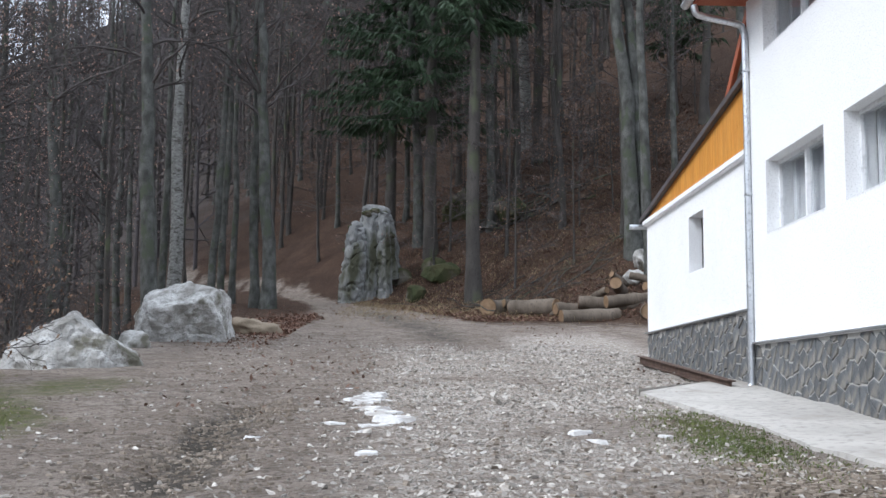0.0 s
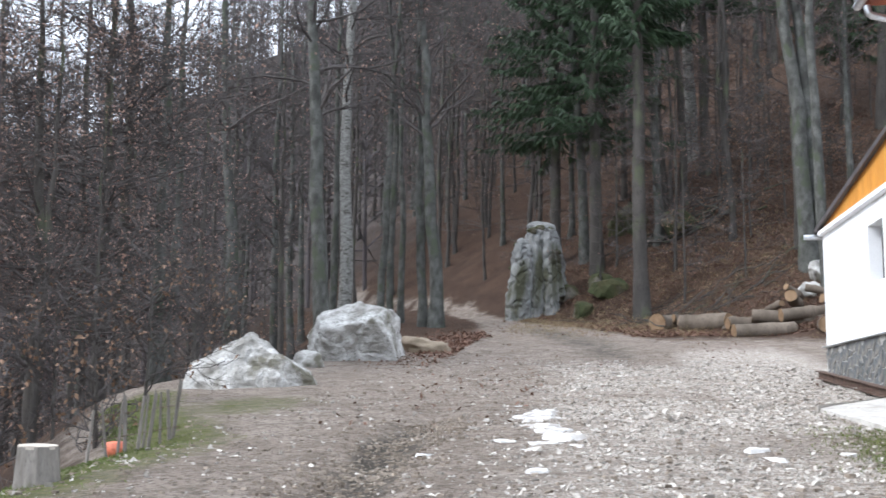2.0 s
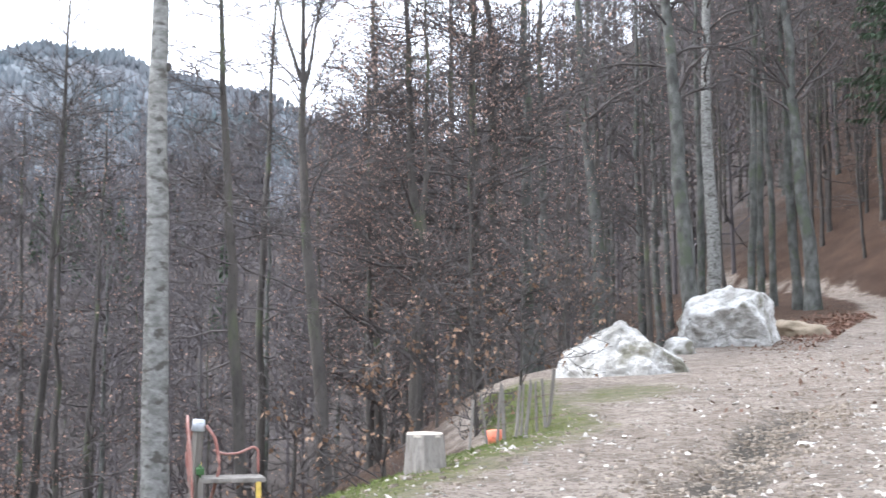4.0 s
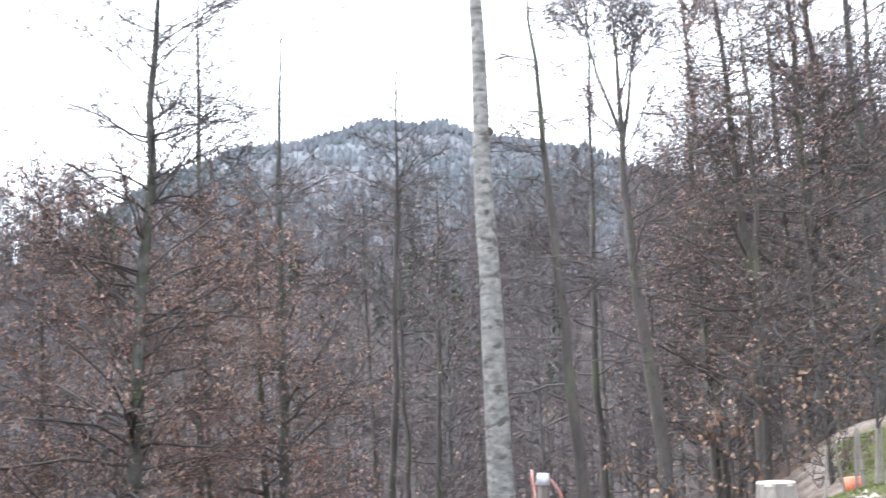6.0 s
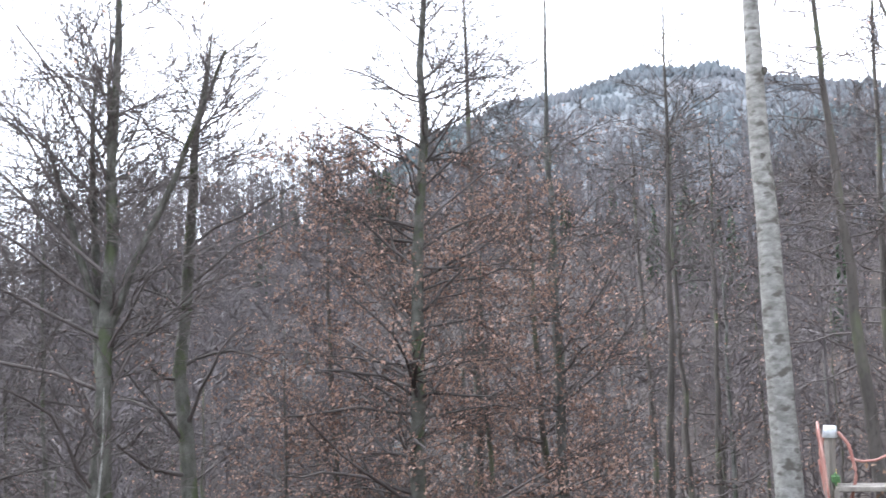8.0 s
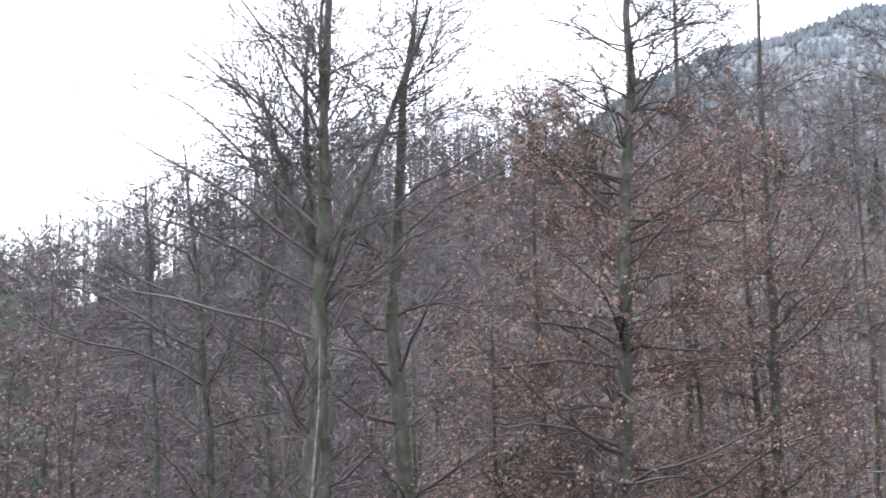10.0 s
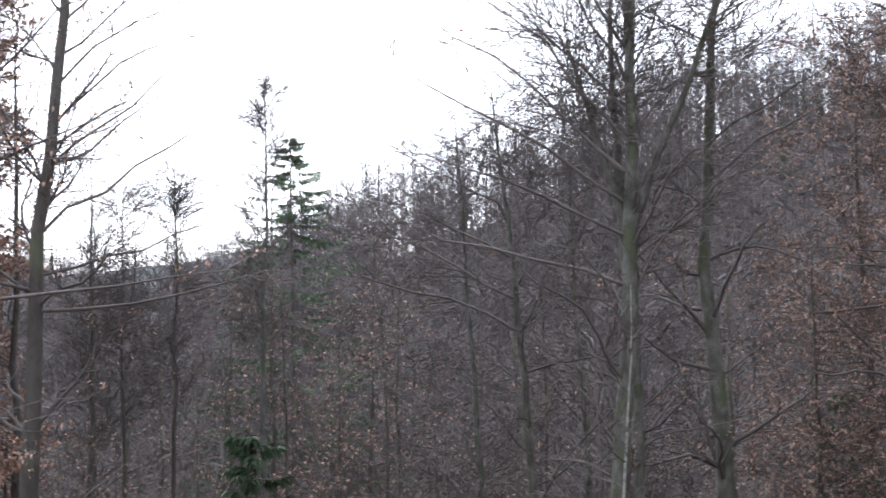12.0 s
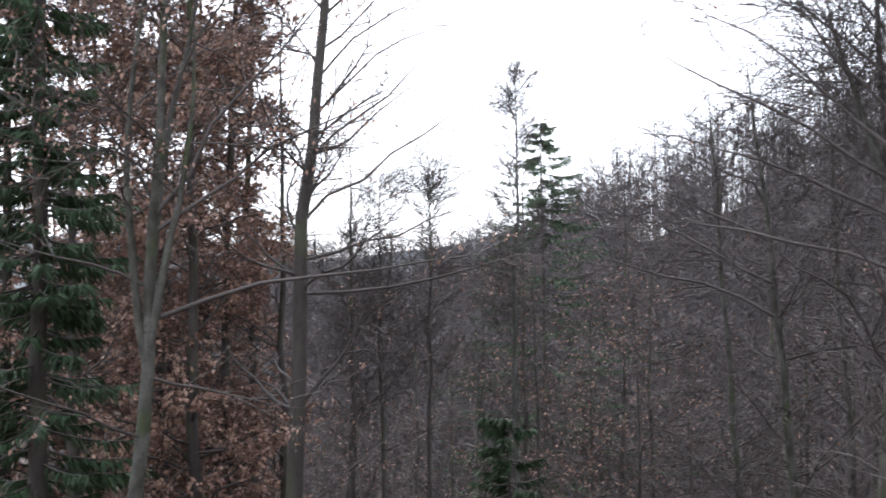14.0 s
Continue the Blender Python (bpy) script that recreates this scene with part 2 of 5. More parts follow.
class Soup:
    """Gathers four-sided faces of many small pieces into arrays."""

    def __init__(self):
        self.v, self.f, self.n = [], [], 0

    def add(self, v, f):
        self.v.append(v)
        self.f.append(f + self.n)
        self.n += len(v)

    def tubes(self, P, R, sides):
        """P: N paths of k points; R: their radii."""
        P, R = np.asarray(P, float), np.asarray(R, float)
        N, k, _ = P.shape
        tan = np.gradient(P, axis=1)
        tan /= np.linalg.norm(tan, axis=2, keepdims=True) + 1e-9
        ref = np.where(np.abs(tan[:, :1, 2:3]) > 0.8, [[[1.0, 0, 0]]], [[[0, 0, 1.0]]])
        u = np.cross(tan, np.broadcast_to(ref, tan.shape))
        u /= np.linalg.norm(u, axis=2, keepdims=True) + 1e-9
        w = np.cross(tan, u)
        a = np.arange(sides) * 2 * np.pi / sides
        ring = P[:, :, None] + R[:, :, None, None] * (np.cos(a)[:, None] * u[:, :, None] + np.sin(a)[:, None] * w[:, :, None])
        i = np.arange(N * k * sides).reshape(N, k, sides)
        j = np.roll(i, -1, axis=2)
        f = np.stack([i[:, :-1], j[:, :-1], j[:, 1:], i[:, 1:]], -1).reshape(-1, 4)
        self.add(ring.reshape(-1, 3), f)

    def ribbons(self, P, R, rng):
        """Fine twigs: narrow strips along the paths."""
        tan = unit(np.gradient(P, axis=1))
        side = unit(np.cross(tan, unit(rng.normal(size=(len(P), 1, 3)))))
        N, k, _ = P.shape
        v = np.stack([P - side * R[:, :, None], P + side * R[:, :, None]], 2)
        i = np.arange(N * k * 2).reshape(N, k, 2)
        f = np.stack([i[:, :-1, 0], i[:, :-1, 1], i[:, 1:, 1], i[:, 1:, 0]], -1).reshape(-1, 4)
        self.add(v.reshape(-1, 3), f)

    def blades(self, at, way, side, length, width, bend=0.25):
        """Small leaf quads: a kite from at along way."""
        at, way, side = (np.asarray(q, float) for q in (at, way, side))
        length, width = np.asarray(length)[:, None], np.asarray(width)[:, None]
        drop = np.array([0, 0, -1.0]) * length * bend
        v = np.stack([at, at + way * length * 0.45 + side * width * 0.5, at + way * length + drop, at + way * length * 0.45 - side * width * 0.5], 1)
        self.add(v.reshape(-1, 3), np.arange(len(at) * 4).reshape(-1, 4))

    def arrays(self):
        return np.concatenate(self.v), np.concatenate(self.f)

    def mesh(self, name, material, smooth=True):
        return mesh_from(name, *self.arrays(), material, smooth)


def unit(v):
    return v / (np.linalg.norm(v, axis=-1, keepdims=True) + 1e-9)


def grow(rng, P, R, count, t0, t1, length, spread, k, up=0.15, wob=0.25, fr=0.55, taper=0.5, rmin=0.003, bias=1.0, flat=1.0, curl=0.18):
    """Branches that leave the paths P: where along them, how long, at what angle."""
    N, kp, _ = P.shape
    own = rng.integers(0, N, count)
    t = t0 + (t1 - t0) * rng.random(count) ** bias
    s = t * (kp - 1)
    i = np.minimum(s.astype(int), kp - 2)
    q = (s - i)[:, None]
    at = P[own, i] * (1 - q) + P[own, i + 1] * q
    rad = R[own, i] * (1 - q[:, 0]) + R[own, i + 1] * q[:, 0]
    tan = unit(P[own, i + 1] - P[own, i])
    rnd = unit(rng.normal(size=(count, 3)))
    perp = unit(np.cross(tan, rnd) * [1, 1, flat])
    ang = np.radians(spread[0] + (spread[1] - spread[0]) * rng.random(count))[:, None]
    d = unit(tan * np.cos(ang) + perp * np.sin(ang) + np.array([0, 0, up]))
    L = length * (1 - taper * (t - t0) / max(t1 - t0, 1e-6)) * (0.55 + 0.75 * rng.random(count))
    pts = [at]
    for j in range(k - 1):
        d = unit(d + wob * rng.normal(size=(count, 3)) + np.array([0, 0, up * curl]))
        pts.append(pts[-1] + d * (L / (k - 1))[:, None])
    Pn = np.stack(pts, 1)
    r0 = np.maximum(rad * fr, rmin * 1.6)
    Rn = r0[:, None] * np.linspace(1, 0.25, k)[None] ** 0.9
    return Pn, np.maximum(Rn, rmin)


def tree_data(seed, H=18.0, r0=0.25, crown=0.35, limbs=26, subs=130, twigs=700, limb=4.0, leaves=0, leaf=0.09, lean=(0, 0), wob=0.05,
              spread=(45, 80), up=0.18, fork=0.0, thin=1.0, sides=9, tt=0.98, rt=0.18, lfr=0.3, boughs=(), leaf_top=1.0, curl=0.18):
    """boughs: main limbs that stand out, as (height in metres, heading and rise in degrees, length)."""
    rng = np.random.default_rng(seed)
    k = 16
    t = np.linspace(0, 1, k)
    off = np.cumsum(rng.normal(size=(k, 2)) * wob, 0) * (H / 18)
    off -= off[0]
    trunk = np.stack([off[:, 0] + lean[0] * t * H, off[:, 1] + lean[1] * t * H, t * H], 1)[None]
    rad = (r0 * ((1 - t) * (1 - rt) + rt * (1 - t) ** 0.3) + 0.006)
    rad[0] *= 1.45
    rad = rad[None]
    S, B, Lf = Soup(), Soup(), Soup()
    # finer rings near the ground for the root flare
    S.tubes(trunk, rad, sides)
    main_p, main_r = trunk, rad
    if fork:
        fp, fr_ = grow(rng, trunk, rad, 3, fork, fork + 0.08, H * (1 - fork) * 0.8, (12, 28), 10, 0.25, 0.06, 0.75, 0.0)
        S.tubes(fp, fr_, 7)
        main_p = np.concatenate([trunk[:, ::1], np.stack([np.stack([np.interp(np.linspace(0, 9, k), np.arange(10), p[:, c]) for c in range(3)], 1) for p in fp])])
        main_r = np.concatenate([rad, np.stack([np.interp(np.linspace(0, 9, k), np.arange(10), r) for r in fr_])])
    cheap = sides < 9
    P1, R1 = grow(rng, main_p, main_r, limbs, crown, tt, limb, spread, 7, up, 0.18, lfr, 0.6, 0.008 * thin, curl=curl)
    if boughs:
        P0, R0 = [], []
        for h, head, rise, ln in boughs:
            at = np.array([np.interp(h, trunk[0, :, 2], trunk[0, :, c]) for c in range(3)])
            rise, pts = math.radians(rise), [at]
            for j in range(6):
                a = math.radians(head) + 0.16 * rng.normal()
                e_ = rise * (1.25 - 0.08 * j) + 0.13 * rng.normal()
                pts.append(pts[-1] + np.array([math.cos(a) * math.cos(e_), math.sin(a) * math.cos(e_), math.sin(e_)]) * ln / 6)
            P0.append(pts)
            R0.append(np.linspace(1, 0.16, 7) * (0.008 + 0.0062 * ln))
        P1, R1 = np.concatenate([np.array(P0), P1]), np.concatenate([np.array(R0), R1])
    B.tubes(P1, R1, 4 if cheap else 5)
    P2, R2 = grow(rng, P1, R1, subs, 0.15, 1.0, limb * 0.5, (30, 65), 4, up * 0.5, 0.2, 0.55, 0.5, 0.005 * thin, flat=0.45)
    if cheap:
        B.ribbons(P2, R2, rng)
    else:
        B.tubes(P2, R2, 3)
    P3, R3 = grow(rng, P2, R2, twigs, 0.1, 1.0, limb * 0.26, (20, 60), 3, up * 0.4, 0.3, 0.6, 0.4, 0.0042 * thin, flat=0.6)
    B.ribbons(P3, R3, rng)
    if leaves:
        n = rng.choice(np.flatnonzero(P3[:, 0, 2] < leaf_top * H), leaves)
        q = rng.random(leaves)[:, None]
        j = rng.integers(0, 2, leaves)
        at = P3[n, j] * (1 - q) + P3[n, j + 1] * q
        way = unit(rng.normal(size=(leaves, 3)) + np.array([0, 0, -0.5]))
        side = unit(np.cross(way, rng.normal(size=(leaves, 3))))
        ln = leaf * (0.6 + 0.8 * rng.random(leaves))
        Lf.blades(at, way, side, ln, ln * 0.7)
    return S, B, Lf


def spruce_data(seed, H=26.0, r0=0.3, start=0.35, reach=3.2, whorls=34, dead=0.15, spray=0.5, reps=8):
    rng = np.random.default_rng(seed)
    k = 14
    t = np.linspace(0, 1, k)
    trunk = np.stack([rng.normal(size=k) * 0.02, rng.normal(size=k) * 0.02, t * H], 1)[None]
    rad = (r0 * (1 - t) ** 0.85 + 0.01)[None]
    rad[0, 0] *= 1.35
    S, B, N = Soup(), Soup(), Soup()
    S.tubes(trunk, rad, 10)
    paths = []
    for w in range(whorls):
        f = start + (0.985 - start) * w / (whorls - 1)
        L = reach * (1 - (f - start) / (1 - start)) ** 0.75 * (0.8 + 0.4 * rng.random()) + 0.15
        for b in range(7):
            a = rng.random() * 6.283
            f = start + (0.985 - start) * min(1, max(0, (w + rng.uniform(-1, 1)) / (whorls - 1)))
            ll = L * (0.65 + 0.5 * rng.random())
            s = np.linspace(0, 1, 6)
            droop = -0.38 * s + 0.26 * s ** 2 + (0.25 * f - 0.1) * s
            paths.append(np.stack([np.cos(a) * s * ll, np.sin(a) * s * ll, f * H + rng.normal() * 0.12 + droop * ll], 1))
    nd = int(whorls * 7 * dead)
    for b in range(nd):
        a, f, ll = rng.random() * 6.283, start * (0.55 + 0.45 * rng.random()), 0.5 + 1.3 * rng.random()
        s = np.linspace(0, 1, 6)
        paths.append(np.stack([np.cos(a) * s * ll, np.sin(a) * s * ll, f * H - 0.35 * s * ll], 1))
    P = np.array(paths)
    B.tubes(P, np.linspace(0.022, 0.005, 6)[None].repeat(len(P), 0), 3)
    G = P[:len(P) - nd] if nd else P
    for rep in range(reps):
        for j in range(1, 5):
            q = rng.random(len(G))[:, None]
            at = G[:, j] * (1 - q) + G[:, j + 1] * q
            tan = unit(G[:, j + 1] - G[:, j])
            sgn = rng.choice([-1, 1], len(G))[:, None]
            lat = unit(np.cross(tan, np.array([0, 0, 1.0]))) * sgn
            way = unit(tan * 0.6 + lat * (0.3 + 0.6 * rng.random((len(G), 1))) + np.array([0, 0, -0.9]) * rng.random((len(G), 1)))
            side = unit(np.cross(way, rng.normal(size=way.shape)))
            ln = np.minimum(spray, 0.12 + 0.4 * np.linalg.norm(G[:, -1] - G[:, 0], axis=1)) * (0.6 + 0.7 * rng.random(len(G)))
            N.blades(at, way, side, ln, ln * 0.17, 0.3)
    return S, B, N


def plant(name, data, at, turn=0.0, size=1.0, label="", group="", bark=None, leaf=None, category="tree", twig=None):
    S, B, L = data
    e = new(name)
    e.matrix_basis = pose(*at, 0, 0, turn) @ Matrix.Scale(size, 4)
    part("trunk", S.mesh("trunk", bark or M_bark), e)
    part("crown", B.mesh("crown", twig or M_twig), e)
    if L.n:
        part("foliage", L.mesh("foliage", leaf or M_leaf, False), e)
    return tagged(e, label, category, group)


# ---- the lie of the land ----


def smax(a, b, k):
    h = np.clip(0.5 + 0.5 * (a - b) / k, 0, 1)
    return b * (1 - h) + a * h + k * h * (1 - h)


def sstep(x, a, b):
    q = np.clip((x - a) / (b - a), 0, 1)
    return q * q * (3 - 2 * q)


def waves(x, y, seed=0.0):
    """Smooth uneven ground from a few crossing waves, about -1 to 1."""
    s = seed * 1.7
    return (np.sin(x * 1.0 + 1.3 * np.sin(y * 0.7 + s) + s) + np.sin(y * 1.3 + 1.1 * np.sin(x * 0.9 - s) + 2 * s)
            + 0.6 * np.sin(2.3 * x - 1.7 * y + 3 * s) + 0.5 * np.sin(3.1 * y + 2.2 * x - s)) / 3.1


def brow(y):
    """How far to the left the yard reaches before the ground falls away."""
    return np.interp(y, [-30, 6, 13, 18, 24, 33, 40, 50, 60, 75], [-6.0, -5.2, -5.4, -8.0, -10.0, -9.5, -8.6, -9.2, -14.0, -30.0])


CREST_AZ = [-180, -60, -30, 6, 13, 20, 27, 33, 40, 52, 58, 64, 70, 77, 84, 87, 90, 96, 120, 180]
CREST_EL = [8, 15, 26, 26, 19, 15, 12, 8.5, 7.5, 9.6, 10, 9.2, 7.8, 5.2, 2.8, 1.6, 0.2, 0, 1, 8]
CREST_R = [200, 200, 200, 200, 200, 190, 180, 170, 170, 230, 240, 230, 220, 210, 210, 220, 260, 300, 300, 200]


def bank(x, y):
    return (x + 4) * 0.77 + (y - 54) * 0.64 - 0.5


def land(x, y):
    x, y = np.asarray(x, float), np.asarray(y, float)
    r = np.hypot(x, y)
    az = np.degrees(np.arctan2(-x, y))
    z = 0.078 * np.clip(y, -25, 200) + 0.045 * smax(y - 30, 0 * y, 4)
    s = bank(x, y)
    z = z + 0.6 * smax(s, 0 * s, 1.2) * sstep(y, 22, 36)
    e = brow(y) - x
    fall = 0.62 * smax(e, 0 * e, 1.0)
    z = z - 24 * (1 - np.exp(-fall / 24)) * 1.0
    el, rc = np.interp(az, CREST_AZ, CREST_EL), np.interp(az, CREST_AZ, CREST_R)
    top = 1.4 + np.tan(np.radians(el)) * rc
    far = -24 + (top + 24) * np.clip((r - 62) / (rc - 62), -0.5, 1) - np.maximum(r - rc, 0) * 0.12
    far = np.where(r < 45, -40, far)
    z = smax(z, far, 3.0) * sstep(r, 40, 60) + z * (1 - sstep(r, 40, 60))
    z = np.where(r > rc, np.maximum(np.minimum(z, far + 3), -30), z)
    # ruts, hummocks and rough ground
    yard = 1 - sstep(e, -0.5, 1.5)
    wheel = np.exp(-((x + 2.35 + 0.13 * (y - 12) * 0.5) / 0.35) ** 2) * sstep(y, 7, 9) * (1 - sstep(y, 15, 19))
    z = z - 0.10 * wheel + 0.035 * waves(x * 1.3, y * 1.3, 1) * yard + 0.015 * waves(x * 5, y * 5, 2)
    rough = 1 - yard * (1 - sstep(s, 0, 2))
    z = z + rough * (0.25 * waves(x * 0.5, y * 0.5, 3) + 0.1 * waves(x * 1.7, y * 1.7, 4)) * sstep(r, 14, 30)
    return z


def hz(x, y):
    return float(land(x, y))


def polar(az, r):
    return -r * math.sin(radians(az)), r * math.cos(radians(az))


def ground_sheet():
    az = np.concatenate([np.arange(-40, 125, 0.45), np.arange(125, 320, 5.0)])
    rr = np.concatenate([[0.002, 1.5, 3.0], np.geomspace(4.5, 60, 250), np.geomspace(62, 420, 70), [700, 1500, 4000]])
    A, Rr = np.meshgrid(np.radians(az), rr, indexing="ij")
    x, y = -Rr * np.sin(A) + 0.31 * np.exp(-Rr), Rr * np.cos(A) - 0.23 * np.exp(-Rr)
    z = land(x, y)
    z = np.where(Rr > 600, -30, z)
    n, m = x.shape
    i = np.arange(n * m).reshape(n, m)
    j = np.roll(i, -1, axis=0)
    f = np.stack([i[:, :-1], j[:, :-1], j[:, 1:], i[:, 1:]], -1).reshape(-1, 4)
    f = f[:, ::-1]
    ob = new("ground", mesh_from("ground", np.stack([x, y, z], -1).reshape(-1, 3), f, M_ground))
    e, s = brow(y) - x, bank(x, y)
    wob = waves(x * 0.8, y * 0.8, 5)
    track = np.interp(y, [0, 12, 25, 39, 49, 60, 70], [1.5, 1.0, 0.6, -1.4, -4.2, -8.3, -16.0])
    gravel = np.exp(-((x - track - 0.4) / 2.6) ** 4) * (1 - 0.75 * sstep(y, 24, 34)) * (0.62 + 0.3 * wob)
    gravel = np.maximum(gravel, 0.85 * np.exp(-((x - 3.6) / 2.0) ** 4) * sstep(y, 16, 20) * (1 - sstep(y, 33, 40)))
    litter = np.maximum(sstep(s, -2.5, 0.5) * sstep(y, 30, 38), sstep(e, -0.3, 2.0))
    road = np.exp(-((x - track - 0.4) / (2.5 - 1.75 * sstep(y, 42, 55))) ** 4)
    litter = np.maximum(litter, sstep(y, 36, 44) * (1 - road) * 0.9) * (1 - 0.9 * road * sstep(s, 4, 0))
    turf = 0.75 * np.exp(-((e + 0.5) / 0.8) ** 2) * (1 - sstep(y, 19, 24)) + 0.62 * np.exp(-((x - 2.85) / 0.55) ** 2 - ((y - 12.0) / 2.4) ** 2)
    turf = np.maximum(turf, 0.62 * np.exp(-((x + 5.6) / 1.2) ** 2 - ((y - 17.5) / 2.5) ** 2))
    mud = 0.72 * np.exp(-((x + 2.3 + 0.07 * (y - 12)) / 0.42) ** 2) * sstep(y, 7, 9.5) * (1 - sstep(y, 14, 18))
    mud = np.maximum(mud, 1.1 * np.exp(-((x + 2.45 + 0.06 * (y - 12.5)) / 0.3) ** 2 - ((y - 12.5) / 1.7) ** 2))
    mud = np.maximum(mud, 0.7 * np.exp(-((x - 3.0) / 0.9) ** 2 - ((y - 8.7) / 0.9) ** 2))
    mud = np.maximum(mud, 0.52 * np.exp(-((x - track - 0.6) / 1.3) ** 2) * sstep(y, 27, 34) * (1 - sstep(y, 45, 52)))
    for name, val in (("gravel", gravel), ("litter", litter), ("turf", turf), ("mud", mud), ("scrub", sstep(Rr, 50, 95) * sstep(np.degrees(A), -2, 20))):
        at = ob.data.attributes.new(name, "FLOAT", "POINT")
        at.data.foreach_set("value", np.clip(val, 0, 1).astype(np.float32).ravel())
    return tagged(ob, "rough dirt and gravel yard running into leaf-strewn slopes", "ground", kind="structure")


ground = ground_sheet()

# ---- far mountain ----


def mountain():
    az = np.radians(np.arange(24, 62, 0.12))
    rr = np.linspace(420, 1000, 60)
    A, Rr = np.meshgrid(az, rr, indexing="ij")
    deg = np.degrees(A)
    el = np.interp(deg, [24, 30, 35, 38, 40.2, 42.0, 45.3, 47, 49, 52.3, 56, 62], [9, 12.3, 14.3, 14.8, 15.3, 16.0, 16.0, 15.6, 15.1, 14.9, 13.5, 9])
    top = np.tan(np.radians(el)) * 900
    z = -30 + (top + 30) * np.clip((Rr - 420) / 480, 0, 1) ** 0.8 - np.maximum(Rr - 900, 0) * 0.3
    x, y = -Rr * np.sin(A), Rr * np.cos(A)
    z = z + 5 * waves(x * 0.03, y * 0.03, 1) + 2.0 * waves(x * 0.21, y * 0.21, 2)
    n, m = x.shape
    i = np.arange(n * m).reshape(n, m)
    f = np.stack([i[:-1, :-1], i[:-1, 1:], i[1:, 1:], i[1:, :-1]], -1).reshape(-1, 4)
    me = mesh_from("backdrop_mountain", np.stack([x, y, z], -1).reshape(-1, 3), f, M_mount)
    tagged(new("backdrop_mountain", me), "distant rounded mountain with wooded slopes coloured blue for haze", "mountain", kind="structure")
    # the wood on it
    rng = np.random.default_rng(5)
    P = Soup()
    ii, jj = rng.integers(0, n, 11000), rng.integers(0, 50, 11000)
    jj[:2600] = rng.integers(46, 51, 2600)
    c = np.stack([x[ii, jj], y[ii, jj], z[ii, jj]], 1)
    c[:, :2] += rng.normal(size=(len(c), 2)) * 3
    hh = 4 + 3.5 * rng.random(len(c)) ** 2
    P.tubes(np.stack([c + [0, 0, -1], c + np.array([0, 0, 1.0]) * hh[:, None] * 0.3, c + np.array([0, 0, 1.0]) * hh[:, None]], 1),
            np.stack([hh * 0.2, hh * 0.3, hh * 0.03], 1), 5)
    tagged(new("mountain_woods", P.mesh("mountain_woods", M_mount)), "distant mixed woods covering the mountain, in its haze-blue colour", "woods", kind="stuff")


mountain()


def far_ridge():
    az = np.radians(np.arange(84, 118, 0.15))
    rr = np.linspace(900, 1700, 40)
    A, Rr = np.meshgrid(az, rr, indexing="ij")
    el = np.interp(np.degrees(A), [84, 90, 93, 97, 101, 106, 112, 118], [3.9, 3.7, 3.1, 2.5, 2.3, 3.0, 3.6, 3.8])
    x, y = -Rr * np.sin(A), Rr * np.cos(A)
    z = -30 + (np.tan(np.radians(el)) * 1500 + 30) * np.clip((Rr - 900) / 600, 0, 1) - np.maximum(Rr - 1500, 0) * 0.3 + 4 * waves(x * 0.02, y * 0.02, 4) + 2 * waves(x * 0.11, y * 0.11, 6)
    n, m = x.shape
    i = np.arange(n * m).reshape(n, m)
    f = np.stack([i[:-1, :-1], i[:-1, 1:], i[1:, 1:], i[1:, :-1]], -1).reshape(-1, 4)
    # takes the mountain's haze-tinted colour
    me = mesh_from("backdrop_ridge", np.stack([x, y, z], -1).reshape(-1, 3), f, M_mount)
    tagged(new("backdrop_ridge", me), "low hills at the far end of the valley, coloured blue for haze", "hills", kind="structure")


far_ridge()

# ---- the house ----
WX = 5.24
house = new("house")
house.matrix_basis = pose(0, 0, 0, 0, 0, 1.55)
tagged(house, "white plastered house with fieldstone plinth and wooden lean-to gable", "house")


def wall_panel(name, x, y0, y1, z0, z1, holes, thick, material, parent, label=""):
    """A wall in the plane x, running along y, with openings through it (y0, y1, z0, z1)."""
    ys = sorted({y0, y1, *[h[0] for h in holes], *[h[1] for h in holes]})
    zs = sorted({z0, z1, *[h[2] for h in holes], *[h[3] for h in holes]})
    bm = bmesh.new()

    def quad(*c):
        bm.faces.new([bm.verts.new(p) for p in c])

    for a, b in zip(ys, ys[1:]):
        for c, d in zip(zs, zs[1:]):
            if any(h[0] <= a and b <= h[1] and h[2] <= c and d <= h[3] for h in holes):
                continue
            quad((x, a, c), (x, a, d), (x, b, d), (x, b, c))
            quad((x + thick, a, c), (x + thick, b, c), (x + thick, b, d), (x + thick, a, d))
    t = x + thick
    for a, b, c, d in holes:
        quad((x, a, c), (t, a, c), (t, a, d), (x, a, d))
        quad((x, b, d), (t, b, d), (t, b, c), (x, b, c))
        quad((x, a, d), (t, a, d), (t, b, d), (x, b, d))
        quad((x, b, c), (t, b, c), (t, a, c), (x, a, c))
    quad((x, y0, z0), (x, y0, z1), (t, y0, z1), (t, y0, z0))
    quad((x, y1, z0), (t, y1, z0), (t, y1, z1), (x, y1, z1))
    quad((x, y0, z1), (x, y1, z1), (t, y1, z1), (t, y0, z1))
    bmesh.ops.remove_doubles(bm, verts=bm.verts[:], dist=0.0005)
    bmesh.ops.recalc_face_normals(bm, faces=bm.faces[:])
    return part(name, bm_mesh(name, bm, material), parent, label)


